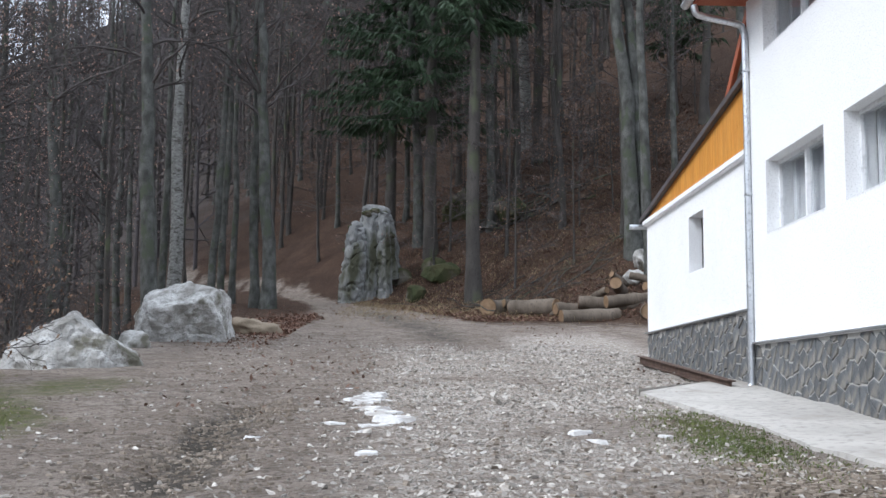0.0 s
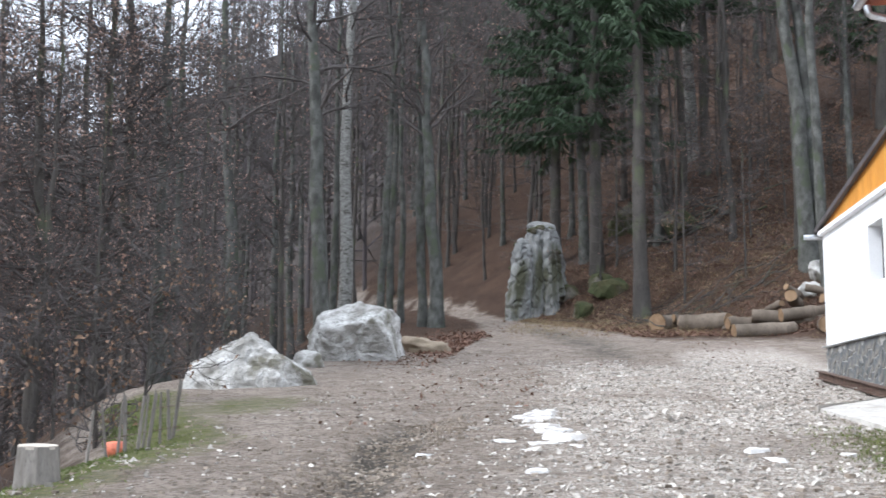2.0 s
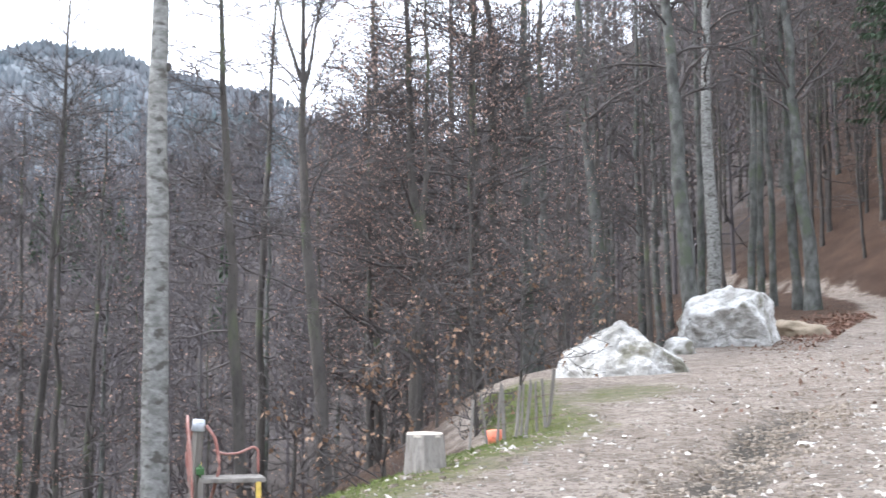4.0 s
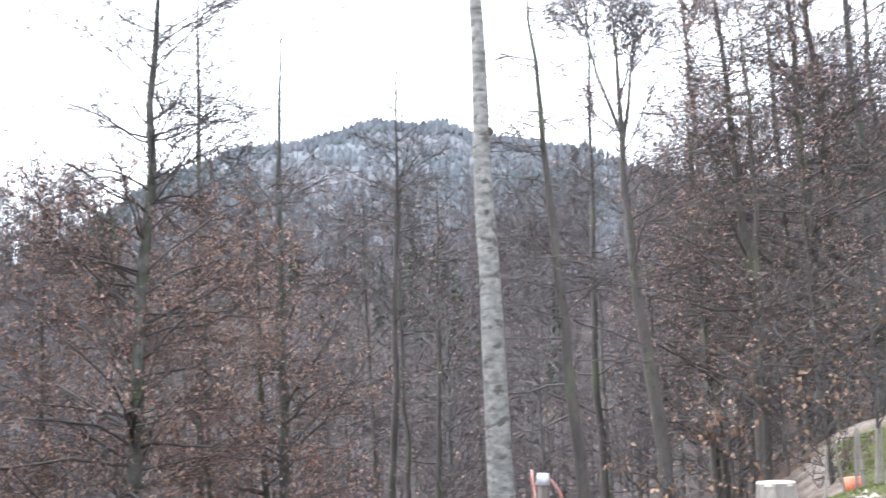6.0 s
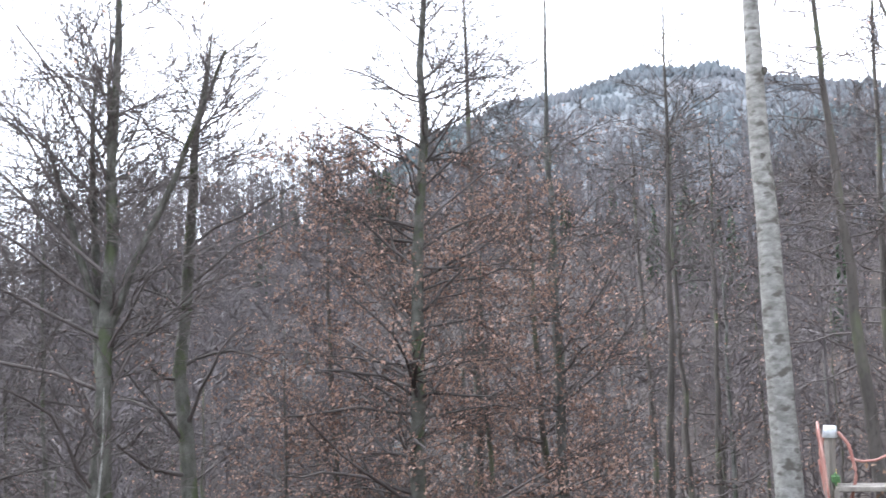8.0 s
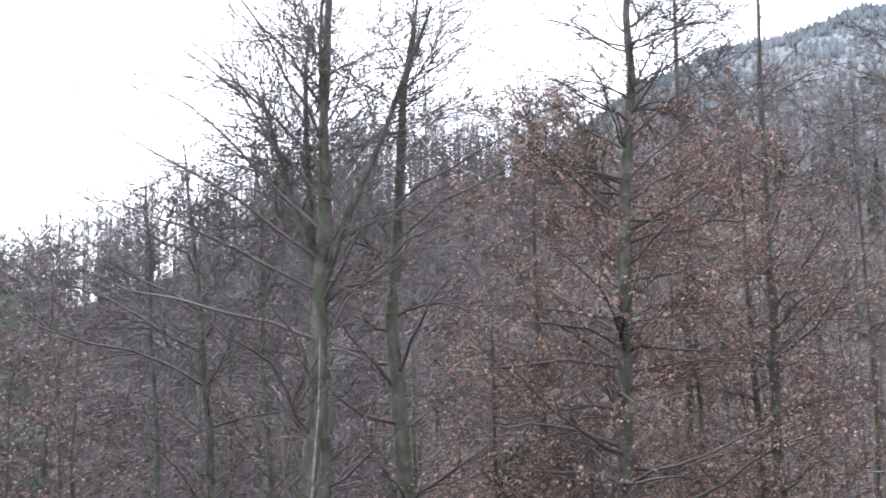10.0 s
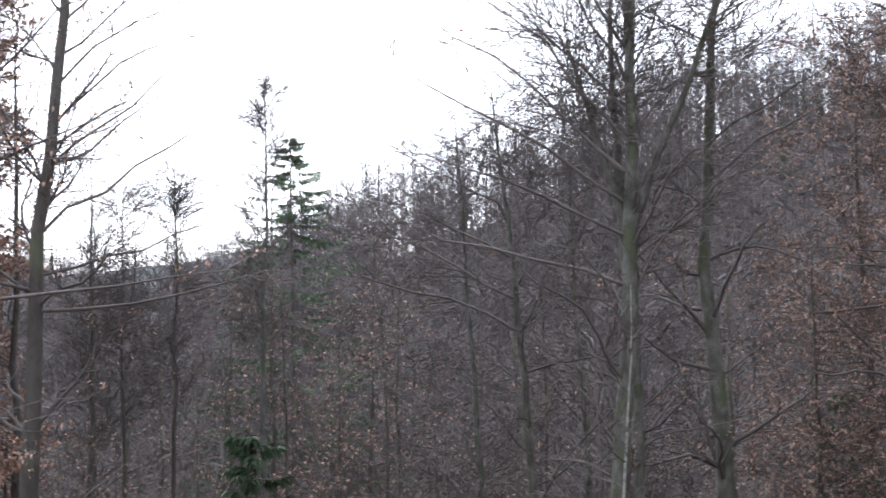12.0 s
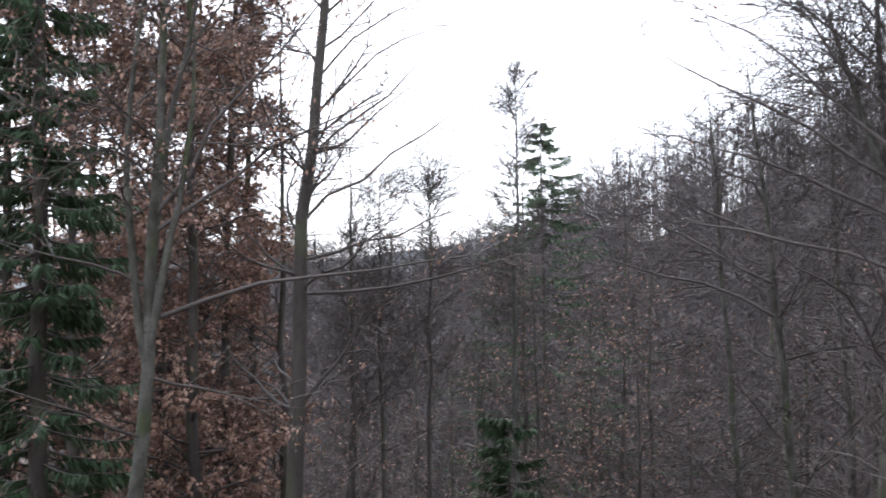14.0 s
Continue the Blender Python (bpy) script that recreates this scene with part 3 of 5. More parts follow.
Z_PL, Z_LPL, Z_LEDGE, Z_EAVE = 1.4 + 0.72, 1.4 + 1.26, 1.4 + 3.67, 1.4 + 6.0
W_LOW, W_UP = (1.4 + 2.29, 1.4 + 3.39), (1.4 + 5.04, 1.4 + 5.97)
SPANS = [(14.44, 16.86), (11.3, 13.73), (8.2, 10.6)]
main_holes = [(a, b, *h) for a, b in SPANS for h in (W_LOW, W_UP)]
wall_panel("wall", WX - 0.05, 2.0, 17.7, Z_PL - 0.02, Z_EAVE + 0.3, main_holes, 0.40, M_plaster, house, "white plaster wall")
small = (20.9, 22.0, 1.4 + 2.22, 1.4 + 3.29)
wall_panel("lean_to_wall", WX + 0.02, 17.7, 25.95, Z_LPL - 0.02, Z_LEDGE, [small], 0.34, M_plaster, house, "white plaster wall")
# inner and rear walls close the rooms
block("rear_wall", (0.3, 15.7, 6.6), (13.2, 9.85, 4.4), M_plaster, house, 0)
block("side_wall", (7.5, 0.3, 6.6), (9.4, 2.15, 4.4), M_plaster, house, 0)
block("gable_wall", (7.4, 0.3, 6.6), (9.35, 17.5, 4.4), M_plaster, house, 0)
block("upper_floor", (7.4, 15.1, 0.25), (9.3, 9.8, 1.4 + 3.9), M_room, house, 0)
block("ground_floor", (7.4, 15.1, 0.2), (9.3, 9.8, 2.2), M_room, house, 0)
block("lean_to_rear_wall", (0.3, 8.2, 3.2), (10.5, 21.85, 3.4), M_plaster, house, 0)
block("lean_to_end_wall", (5.0, 0.3, 3.3), (8.0, 25.75, 3.4), M_plaster, house, 0)
for name, y0, y1, x0 in (("plinth", 2.0, 17.72, WX - 0.03), ("lean_to_plinth", 17.74, 25.98, WX + 0.02)):
    top = Z_PL if name == "plinth" else Z_LPL
    pl = block(name, (0.3, y1 - y0, top + 0.4), (x0 + 0.15, (y0 + y1) / 2, (top - 0.4) / 2), M_mortar, house, 0, "fieldstone facing set in pale mortar")
    block("drip_edge", (0.12, y1 - y0, 0.03), (x0 - 0.02, (y0 + y1) / 2, top + 0.005), M_zinc, house, 0.004)


def window(y0, y1, z0, z1, x, parent, curtain=True, M_fr=None):
    M_fr = M_fr or M_pvc
    w, h = y1 - y0, z1 - z0
    win = new("window")
    win.parent = parent
    win.matrix_basis = pose(x, (y0 + y1) / 2, (z0 + z1) / 2)
    fr = 0.05

    def bar(name, sy, sz, y, z, up, depth=0.07):
        return block(name, (depth, sy, sz), (0, y, z), M_fr, up, 0.006)

    bar("frame_rail", w, fr, 0, h / 2 - fr / 2, win)
    bar("frame_rail", w, fr, 0, -h / 2 + fr / 2, win)
    bar("frame_stile", fr, h - 2 * fr, w / 2 - fr / 2, 0, win)
    bar("frame_stile", fr, h - 2 * fr, -w / 2 + fr / 2, 0, win)
    bar("mullion", 0.065, h - 2 * fr, 0, 0, win, 0.09)
    for sg in (-1, 1):
        pane = block("pane", (0.012, w / 2 - fr - 0.05, h - 2 * fr), (0.01, sg * (w / 4 - fr / 2 + 0.025), 0), M_glass, win, 0)
        pane.visible_shadow = False
    block("sill", (0.2, w - 0.02, 0.03), (-0.12, 0, -h / 2 + 0.015), M_pvc, win, 0.006)
    if curtain:
        S = Soup()
        n = 60
        yy = np.linspace(-w / 2 + 0.1, w / 2 - 0.1, n)
        xx = 0.17 + 0.025 * np.sin(yy * 38) + 0.012 * np.sin(yy * 91)
        v = np.concatenate([np.stack([xx, yy, np.full(n, -h / 2)], 1), np.stack([xx, yy, np.full(n, h / 2)], 1)])
        i = np.arange(n - 1)
        S.add(v, np.stack([i, i + 1, i + 1 + n, i + n], 1))
        part("curtain", S.mesh("curtain", M_curtain), win, "pale net curtain hanging in folds")
    return win


for a, b in SPANS:
    window(a, b, *W_LOW, WX + 0.17, house)
    window(a, b, *W_UP, WX + 0.17, house)
window(*small, WX + 0.3, house, False, M_roof)

# roof, eave, gutter and downpipe
block("eave_soffit", (1.0, 16.6, 0.06), (WX - 0.3, 9.6, Z_EAVE + 0.12), M_redwood, house, 0.01)
block("fascia", (0.04, 16.6, 0.2), (WX - 0.82, 9.6, Z_EAVE + 0.2), M_redwood, house, 0.005)
bm = bmesh.new()
pts = [(WX - 0.95, Z_EAVE + 0.24), (9.3, Z_EAVE + 3.6), (13.9, Z_EAVE + 0.24)]
for yy in (1.4, 18.2):
    for px_, pz in pts:
        bm.verts.new((px_, yy, pz))
        bm.verts.new((px_, yy, pz + 0.12))
bm.verts.ensure_lookup_table()
V = bm.verts
for a, b in ((0, 2), (2, 4)):
    for q in ((a, a + 6, b + 6, b), (a + 1, b + 1, b + 7, a + 7), (a, b, b + 1, a + 1), (a + 6, a + 7, b + 7, b + 6)):
        bm.faces.new([V[i] for i in q])
for a in (0, 4):
    bm.faces.new([V[i] for i in (a, a + 1, a + 7, a + 6)])
bmesh.ops.recalc_face_normals(bm, faces=bm.faces[:])
part("roof", bm_mesh("roof", bm, M_roof), house, "dark sheet roof")
bm = bmesh.new()
tri = [bm.verts.new((q[0], 17.55, q[1] - 0.02)) for q in ((WX, Z_EAVE + 0.24), (9.3, Z_EAVE + 3.55), (13.3, Z_EAVE + 0.24))]
bm.faces.new(tri)
part("gable", bm_mesh("gable", bm, M_plaster), house)


def pipe(name, pts, radius, material, parent, label="", sides=12):
    S = Soup()
    p = np.array(pts, float)
    fine = np.linspace(0, len(p) - 1, (len(p) - 1) * 5 + 1)
    p = np.stack([np.interp(fine, np.arange(len(p)), p[:, c]) for c in range(3)], 1)
    if len(p) > 11:
        p[1:-1] = (p[:-2] + 2 * p[1:-1] + p[2:]) / 4
    S.tubes(p[None], np.full((1, len(p)), radius), sides)
    return part(name, S.mesh(name, material), parent, label)


PX = WX - 0.10
dp = pipe("downpipe", [(PX, 17.62, 1.62), (PX, 17.62, 3.0), (PX, 17.62, 5.0), (PX, 17.62, 6.93), (PX - 0.06, 17.62, 7.1), (WX - 0.86, 17.62, 7.24), (WX - 0.9, 17.62, 7.4)], 0.055, M_zinc, house, "galvanised downpipe")
pipe("shoe", [(PX, 17.62, 1.64), (PX, 17.62, 1.5), (PX - 0.06, 17.6, 1.4), (PX - 0.25, 17.52, 1.33)], 0.06, M_zinc, dp)
for zz in (2.45, 4.4, 6.35):
    block("bracket", (0.2, 0.14, 0.025), (PX + 0.05, 17.62, zz), M_zinc, dp, 0.004)
S = Soup()
a = np.linspace(math.pi, 2 * math.pi, 9)
prof = np.stack([np.cos(a) * 0.075, np.sin(a) * 0.075], 1)
prof = np.concatenate([prof, prof[::-1] * 0.9])
v = np.concatenate([np.stack([WX - 0.92 + prof[:, 0], np.full(18, yy), Z_EAVE + 0.16 + prof[:, 1]], 1) for yy in (1.4, 18.1)])
i = np.arange(18)
S.add(v, np.stack([i, np.roll(i, -1), np.roll(i, -1) + 18, i + 18], 1))
part("gutter", S.mesh("gutter", M_zinc), house, "galvanised half-round gutter")

# lean-to gable: boards, rake and little gutter
YL0, YL1 = 17.72, 25.95
ledge = block("ledge", (0.16, YL1 - YL0 + 0.1, 0.12), (WX + 0.0, (YL0 + YL1) / 2, Z_LEDGE + 0.06), M_plaster, house, 0.02, "white moulded ledge")


def rake(y):
    return Z_LEDGE + 0.14 + (25.95 - y) * (1.06 / 8.0)


B = bmesh.new()
y = YL0 + 0.02
while y < YL1 - 0.15:
    wdt = 0.115
    vs = []
    for xx in (WX - 0.005, WX + 0.03):
        for yy, zz in ((y, Z_LEDGE + 0.12), (y + wdt, Z_LEDGE + 0.12), (y + wdt, rake(y + wdt)), (y, rake(y))):
            vs.append(B.verts.new((xx, yy, zz)))
    for q in ((0, 3, 2, 1), (4, 5, 6, 7), (0, 1, 5, 4), (1, 2, 6, 5), (2, 3, 7, 6), (3, 0, 4, 7)):
        B.faces.new([vs[i] for i in q])
    y += 0.122
part("cladding", bm_mesh("cladding", B, M_pine), house, "varnished orange pine boards")
rl = math.hypot(8.4, 1.06)
ang = math.degrees(math.atan2(1.06, 8.0))
block("lean_to_roof", (5.6, 8.6, 0.07), (WX + 2.72, 22.0, rake(22.0) + 0.05), M_roof, house, 0.02, "dark sheet roof", (-ang, 0, 0))
block("barge_board", (0.03, 8.5, 0.10), (WX - 0.1, 22.0, rake(22.0) + 0.03), M_roof, house, 0.004, "", (-ang, 0, 0))
pipe("lean_to_gutter", [(WX - 0.32, 26.25, Z_LEDGE + 0.02), (WX + 5.2, 26.25, Z_LEDGE + 0.06)], 0.06, M_zinc, house)
block("timber_brace", (0.08, 0.17, 2.3), (WX + 0.12, 19.0, 6.75), M_redwood, house, 0.01, "red stained timber brace", (50, 0, 0))

# concrete apron along the wall
bm = bmesh.new()
ys = np.linspace(3.0, 17.4, 49)
top_in, top_out, low_out = [], [], []
for y in ys:
    xo = WX - 1.28 - 0.085 * (y - 9.6) - 0.03 * math.sin(y * 1.9) - 0.02 * math.sin(y * 5.3)
    g_in, g_out = hz(WX, y) + 0.10, hz(xo, y) + 0.05
    yo = y + (1.6 if y > 17.3 else 0)
    top_in.append(bm.verts.new((WX + 0.02, y + (1.9 if y > 17.3 else 0), g_in + (0.14 if y > 17.3 else 0.02))))
    top_out.append(bm.verts.new((xo, y - (0.5 if y > 17.3 else 0), g_out)))
    low_out.append(bm.verts.new((xo - 0.02, y - (0.5 if y > 17.3 else 0), g_out - 0.3)))
for i in range(len(ys) - 1):
    bm.faces.new((top_in[i], top_in[i + 1], top_out[i + 1], top_out[i]))
    bm.faces.new((top_out[i], top_out[i + 1], low_out[i + 1], low_out[i]))
bm.faces.new((top_in[-1], top_out[-1], low_out[-1]))
bm.transform(pose(0, 0, 0, 0, 0, 1.55))
bmesh.ops.recalc_face_normals(bm, faces=bm.faces[:])
tagged(new("concrete_apron", bm_mesh("concrete_apron", bm, M_concrete)), "pale concrete apron laid along the house wall", "pavement", kind="structure")


def at_house(x, y):
    c, s = math.cos(radians(1.55)), math.sin(radians(1.55))
    return c * x - s * y, s * x + c * y


# rusty girder on the ground by the lean-to
g = new("steel_girder")
gx, gy = at_house(WX - 0.45, 21.0)
g.matrix_basis = pose(gx, gy, hz(gx, gy) + 0.09, -4.4 + 8.9, 0, 1.2)
for nm, sz, zz in (("flange", 0.02, 0.07), ("flange", 0.02, -0.07)):
    block(nm, (0.14, 7.2, sz), (0, 0, zz), M_rust, g, 0.005)
block("web", (0.02, 7.2, 0.13), (0, 0, 0), M_rust, g, 0.004)
tagged(g, "rusty steel girder lying beside the stone plinth", "girder")

# ---- rocks ----


def rock_mesh(name, seed, size, material, rough=0.16, flat=0.0, sub=4, cuts=7, faces=None, crack=0.05):
    """A broken boulder: a ball cut by random planes, then roughened."""
    bm = bmesh.new()
    bmesh.ops.create_icosphere(bm, subdivisions=sub, radius=1)
    rng = random.Random(seed)
    planes = faces or [(Vector((rng.gauss(0, 1), rng.gauss(0, 1), rng.gauss(0.2, 0.8))).normalized(), 0.55 + 0.3 * rng.random()) for _ in range(cuts)]
    for v in bm.verts:
        for n, d in planes:
            n = Vector(n).normalized()
            over = v.co.dot(n) - d
            if over > 0:
                v.co -= n * over * 0.97
        p = v.co * 1.7 + Vector((seed * 7.1, 0, 0))
        v.co += v.co.normalized() * (rough * noise.fractal(p, 0.9, 2.1, 5) + 0.035 * noise.noise(p * 6) + 0.02 * noise.noise(p * 17) - crack * abs(noise.noise(p * 2.3 + Vector((9, 3, 1)))) ** 0.5)
        v.co = Vector((v.co.x * size[0], v.co.y * size[1], v.co.z * size[2]))
    return bm_mesh(name, bm, material, sub > 3)


def hewn_mesh(name, seed, size, planes, material, rough=0.05, fine=0.14, crack=0.05):
    """A block bounded by broken faces (direction, distance), then finely roughened and cracked."""
    bm = bmesh.new()
    bmesh.ops.create_cube(bm, size=2.4)
    for n, d in planes:
        n = Vector(n).normalized()
        cut = bmesh.ops.bisect_plane(bm, geom=bm.verts[:] + bm.edges[:] + bm.faces[:], plane_co=n * d, plane_no=n, clear_outer=True)["geom_cut"]
        rim = [q for q in cut if isinstance(q, bmesh.types.BMEdge)]
        if len(rim) > 2:
            bmesh.ops.edgenet_fill(bm, edges=rim)
    bm.transform(Matrix.Diagonal((*size, 1)))
    bmesh.ops.bevel(bm, geom=bm.edges[:], offset=0.06 * min(size), segments=1, affect="EDGES", clamp_overlap=True)
    bmesh.ops.triangulate(bm, faces=bm.faces[:])
    for _ in range(6):
        long = [e for e in bm.edges if e.calc_length() > fine]
        if not long or len(bm.faces) > 14000:
            break
        bmesh.ops.subdivide_edges(bm, edges=long, cuts=1)
        bmesh.ops.triangulate(bm, faces=[f for f in bm.faces if len(f.verts) > 3])
    bm.normal_update()
    off = Vector((seed * 7.1, seed * 3.3, 0))
    moves = []
    for v in bm.verts:
        p = v.co * 1.3 + off
        moves.append(v.normal * (rough * (1.6 * noise.noise(p) + 0.8 * noise.noise(p * 3.1) + 0.5 * noise.noise(p * 7.7) + 0.3 * noise.noise(p * 19)) - crack * max(0, 1 - 7 * abs(noise.noise(p * 1.5 + Vector((4, 9, 2)))))))
    for v, m in zip(bm.verts, moves):
        v.co += m
    return bm_mesh(name, bm, material)


def hewn(name, seed, size, at, planes, material, label, turn=0, **kw):
    ob = new(name, hewn_mesh(name, seed, size, planes, material, **kw))
    ob.matrix_basis = pose(*at, 0, 0, turn)
    return tagged(ob, label, "rock")


def rock(name, seed, size, at, material, label, turn=0, tilt=(0, 0), group="", **kw):
    ob = new(name, rock_mesh(name, seed, size, material, **kw))
    ob.matrix_basis = pose(*at, tilt[0], tilt[1], turn)
    return tagged(ob, label, "rock", group)


FACES_A = [((-0.46, -0.12, 0.88), 0.60), ((0.52, -0.1, 0.85), 0.62), ((0.02, -0.86, 0.5), 0.60), ((-0.55, -0.8, 0.25), 0.78), ((0.6, -0.75, 0.3), 0.80), ((0, 1, 0.3), 0.7), ((0.15, 0.3, 0.95), 0.86), ((-0.9, 0, 0.42), 0.98), ((0.93, 0, 0.36), 1.02), ((0.1, -0.6, 0.8), 0.78)]
FACES_B = [((-0.30, -0.42, 0.86), 0.62), ((0.25, -0.1, 0.96), 0.86), ((-0.12, -0.93, -0.34), 0.66), ((0.97, -0.2, 0.12), 0.84), ((-0.86, -0.2, 0.3), 0.98), ((0, 1, 0.2), 0.7), ((0.6, -0.74, 0.3), 0.93), ((-0.6, -0.7, -0.2), 0.93), ((0.8, -0.1, 0.58), 1.0)]
hewn("boulder", 3, (1.16, 1.1, 1.22), (-7.05, 22.2, hz(-7.05, 22.2) + 0.18), FACES_A, M_lime, "large peaked grey-white limestone boulder", 17, rough=0.055, fine=0.075, crack=0.05)
hewn("boulder", 11, (1.22, 1.1, 1.12), (-7.05, 32.4, hz(-7.05, 32.4) + 0.62), FACES_B, M_lime, "large angular limestone boulder with white upper face", 13, rough=0.05, fine=0.08, crack=0.05)
rock("boulder", 5, (0.55, 0.4, 0.4), (-7.9, 30.0, hz(-7.9, 30.0) + 0.12), M_lime, "small white limestone block between the boulders", 40)
rock("sand_mound", 8, (0.95, 0.8, 0.5), (-5.75, 35.6, hz(-5.75, 35.6) + 0.02), M_sand, "low heap of pale sand behind the boulder", 0, rough=0.2, cuts=4)
# upright limestone outcrop
bx, by = polar(3.75, 54.5)
oz = hz(bx, by)
oc = new("rock_outcrop", None)
oc.matrix_basis = pose(bx, by, oz)
SLAB = [((0.1, -0.1, 1), 0.93), ((1, -0.35, 0.12), 0.86), ((-1, -0.3, 0.16), 0.84), ((0.35, -0.93, 0.16), 0.8), ((-0.45, -0.88, 0.2), 0.8), ((0, 1, 0), 0.9), ((-0.7, -0.1, 0.7), 1.0), ((0.62, -0.2, 0.75), 1.02)]
for k_, (dx, dy, dz, sx, sz, sd, tl) in enumerate(((-0.62, -0.25, 1.3, 0.66, 2.25, 21, 5), (0.12, 0.1, 1.95, 0.5, 2.3, 22, 2), (0.66, -0.05, 2.15, 0.42, 2.1, 23, -2), (0.1, 0.6, 2.6, 0.8, 1.9, 24, 1), (0.98, 0.5, 2.4, 0.35, 1.3, 25, -6))):
    o = part("stone_slab", hewn_mesh("stone_slab", sd, (sx, 0.85, sz), SLAB, M_outcrop, 0.055, 0.13, 0.13), oc)
    o.matrix_basis = pose(dx, dy, dz, 0, tl, 14 * (k_ % 3) - 12)
for k_, (dx, dz, sz) in enumerate(((0.3, 4.05, 0.28), (-0.7, 3.3, 0.25), (0.7, 3.95, 0.25), (0.0, 3.95, 0.3), (1.0, 2.9, 0.26), (-1.0, 2.2, 0.2), (0.25, 3.2, 0.16))):
    o = part("moss_cushion", rock_mesh("moss_cushion", 50 + k_, (sz, sz * 0.8, sz * 0.55), M_moss, 0.25, sub=3, cuts=2), oc)
    o.matrix_basis = pose(dx, -0.2, dz)
tagged(oc, "upright weathered limestone outcrop with moss on top", "rock")
for n_, (az, r, s, sd) in enumerate(((0.5, 54, 0.8, 35), (2.2, 55, 0.7, 36), (0.2, 53, 0.95, 31), (-0.9, 60, 1.5, 32), (1.4, 52, 0.7, 33), (-3.2, 57, 1.2, 34), (-9.3, 45.5, 0.55, 37), (-9.8, 46.5, 0.7, 38))):
    x, y = polar(az, r)
    rock("mossy_rock", sd, (s, s * 0.8, s * 0.75), (x, y, hz(x, y) + s * 0.2), M_moss if sd < 37 else M_lime, "mossy rock half sunk in the leaf-covered bank", sd * 40, group="rocks on the bank", sub=3)

# ---- cut logs and brushwood at the foot of the bank ----


def log(x, y, length, radius, turn, label, lift=0.0, tilt=0.0):
    radius *= 0.85
    e = new("log")
    z = hz(x, y)
    e.matrix_basis = pose(x, y, z + radius * 0.6 + lift, 0, tilt, turn)
    S = Soup()
    k = 9
    rng = np.random.default_rng(int(abs(x * 100)) + 3)
    p = np.stack([np.linspace(-length / 2, length / 2, k), rng.normal(size=k) * 0.015, rng.normal(size=k) * 0.015], 1)[None]
    rr = radius * (1 + 0.04 * rng.normal(size=(1, k)))
    S.tubes(p, rr, 14)
    part("bark", S.mesh("bark", M_log), e)
    for sg, ix in ((-1, 0), (1, -1)):
        bm = bmesh.new()
        bmesh.ops.create_cone(bm, cap_ends=True, segments=14, radius1=rr[0, ix] * 0.99, radius2=rr[0, ix] * 0.96, depth=0.02, matrix=pose(sg * (length / 2), 0, 0, 0, 90, 0))
        part("cut_end", bm_mesh("cut_end", bm, M_cut), e, "pale sawn end")
    return tagged(e, label, "log", "logs below the bank")


for x, y, ln, rd, tn, lf, tl in ((3.0, 46.6, 1.4, 0.2, 25, 0.0, 5), (5.9, 44.4, 1.0, 0.16, 120, 0.2, 14), (7.6, 43.9, 1.2, 0.17, 160, 0.3, -12), (6.7, 44.6, 0.9, 0.15, 40, 0.4, 20), (4.2, 44.3, 0.7, 0.14, 100, 0.0, 0), (7.9, 42.8, 1.3, 0.2, 30, 0.2, 8),
                                 (2.0, 46.3, 1.1, 0.40, 60, 0, 0), (3.5, 45.3, 2.0, 0.42, -35, 0, 0), (5.3, 42.3, 2.2, 0.33, 12, 0, -3), (6.2, 43.2, 2.4, 0.30, -8, 0.1, 4),
                                 (7.0, 43.0, 2.2, 0.28, 14, 0.1, -6), (4.9, 43.6, 1.6, 0.28, 20, 0.1, 0), (7.3, 41.6, 0.9, 0.35, 80, 0, 0), (6.6, 43.9, 1.3, 0.26, 70, 0.35, 12)):
    log(x, y, ln, rd, tn, "sawn log with bark lying at the foot of the bank", lf, tl)


def brush(x, y, n, spread, seed, label, length=2.2, rad=0.02):
    rng = np.random.default_rng(seed)
    S = Soup()
    c = np.stack([x + rng.normal(size=n) * spread, y + rng.normal(size=n) * spread * 0.5], 1)
    P, d = [], rng.random(n) * 6.283
    for i in range(n):
        s = np.linspace(-0.5, 0.5, 5) * length * (0.5 + rng.random())
        px_, py_ = c[i, 0] + np.cos(d[i]) * s, c[i, 1] + np.sin(d[i]) * s * 0.6
        P.append(np.stack([px_, py_, land(px_, py_) + 0.05 + 0.35 * rng.random() + rng.normal(size=5) * 0.06 + 0.12 * s * rng.normal()], 1))
    S.tubes(np.array(P), np.linspace(1, 0.35, 5)[None] * rad * (0.4 + 1.3 * rng.random((n, 1))), 5)
    tagged(new("brushwood", S.mesh("brushwood", M_dark)), label, "branches", kind="stuff")


brush(4.2, 47.2, 60, 2.0, 61, "heap of dead branches on the bank above the logs")
brush(5.5, 56.0, 26, 1.6, 62, "fallen branches on the leaf-covered slope", 3.0, 0.05)
brush(2.0, 57.0, 26, 1.2, 63, "fallen branches on the leaf-covered slope", 2.5, 0.05)

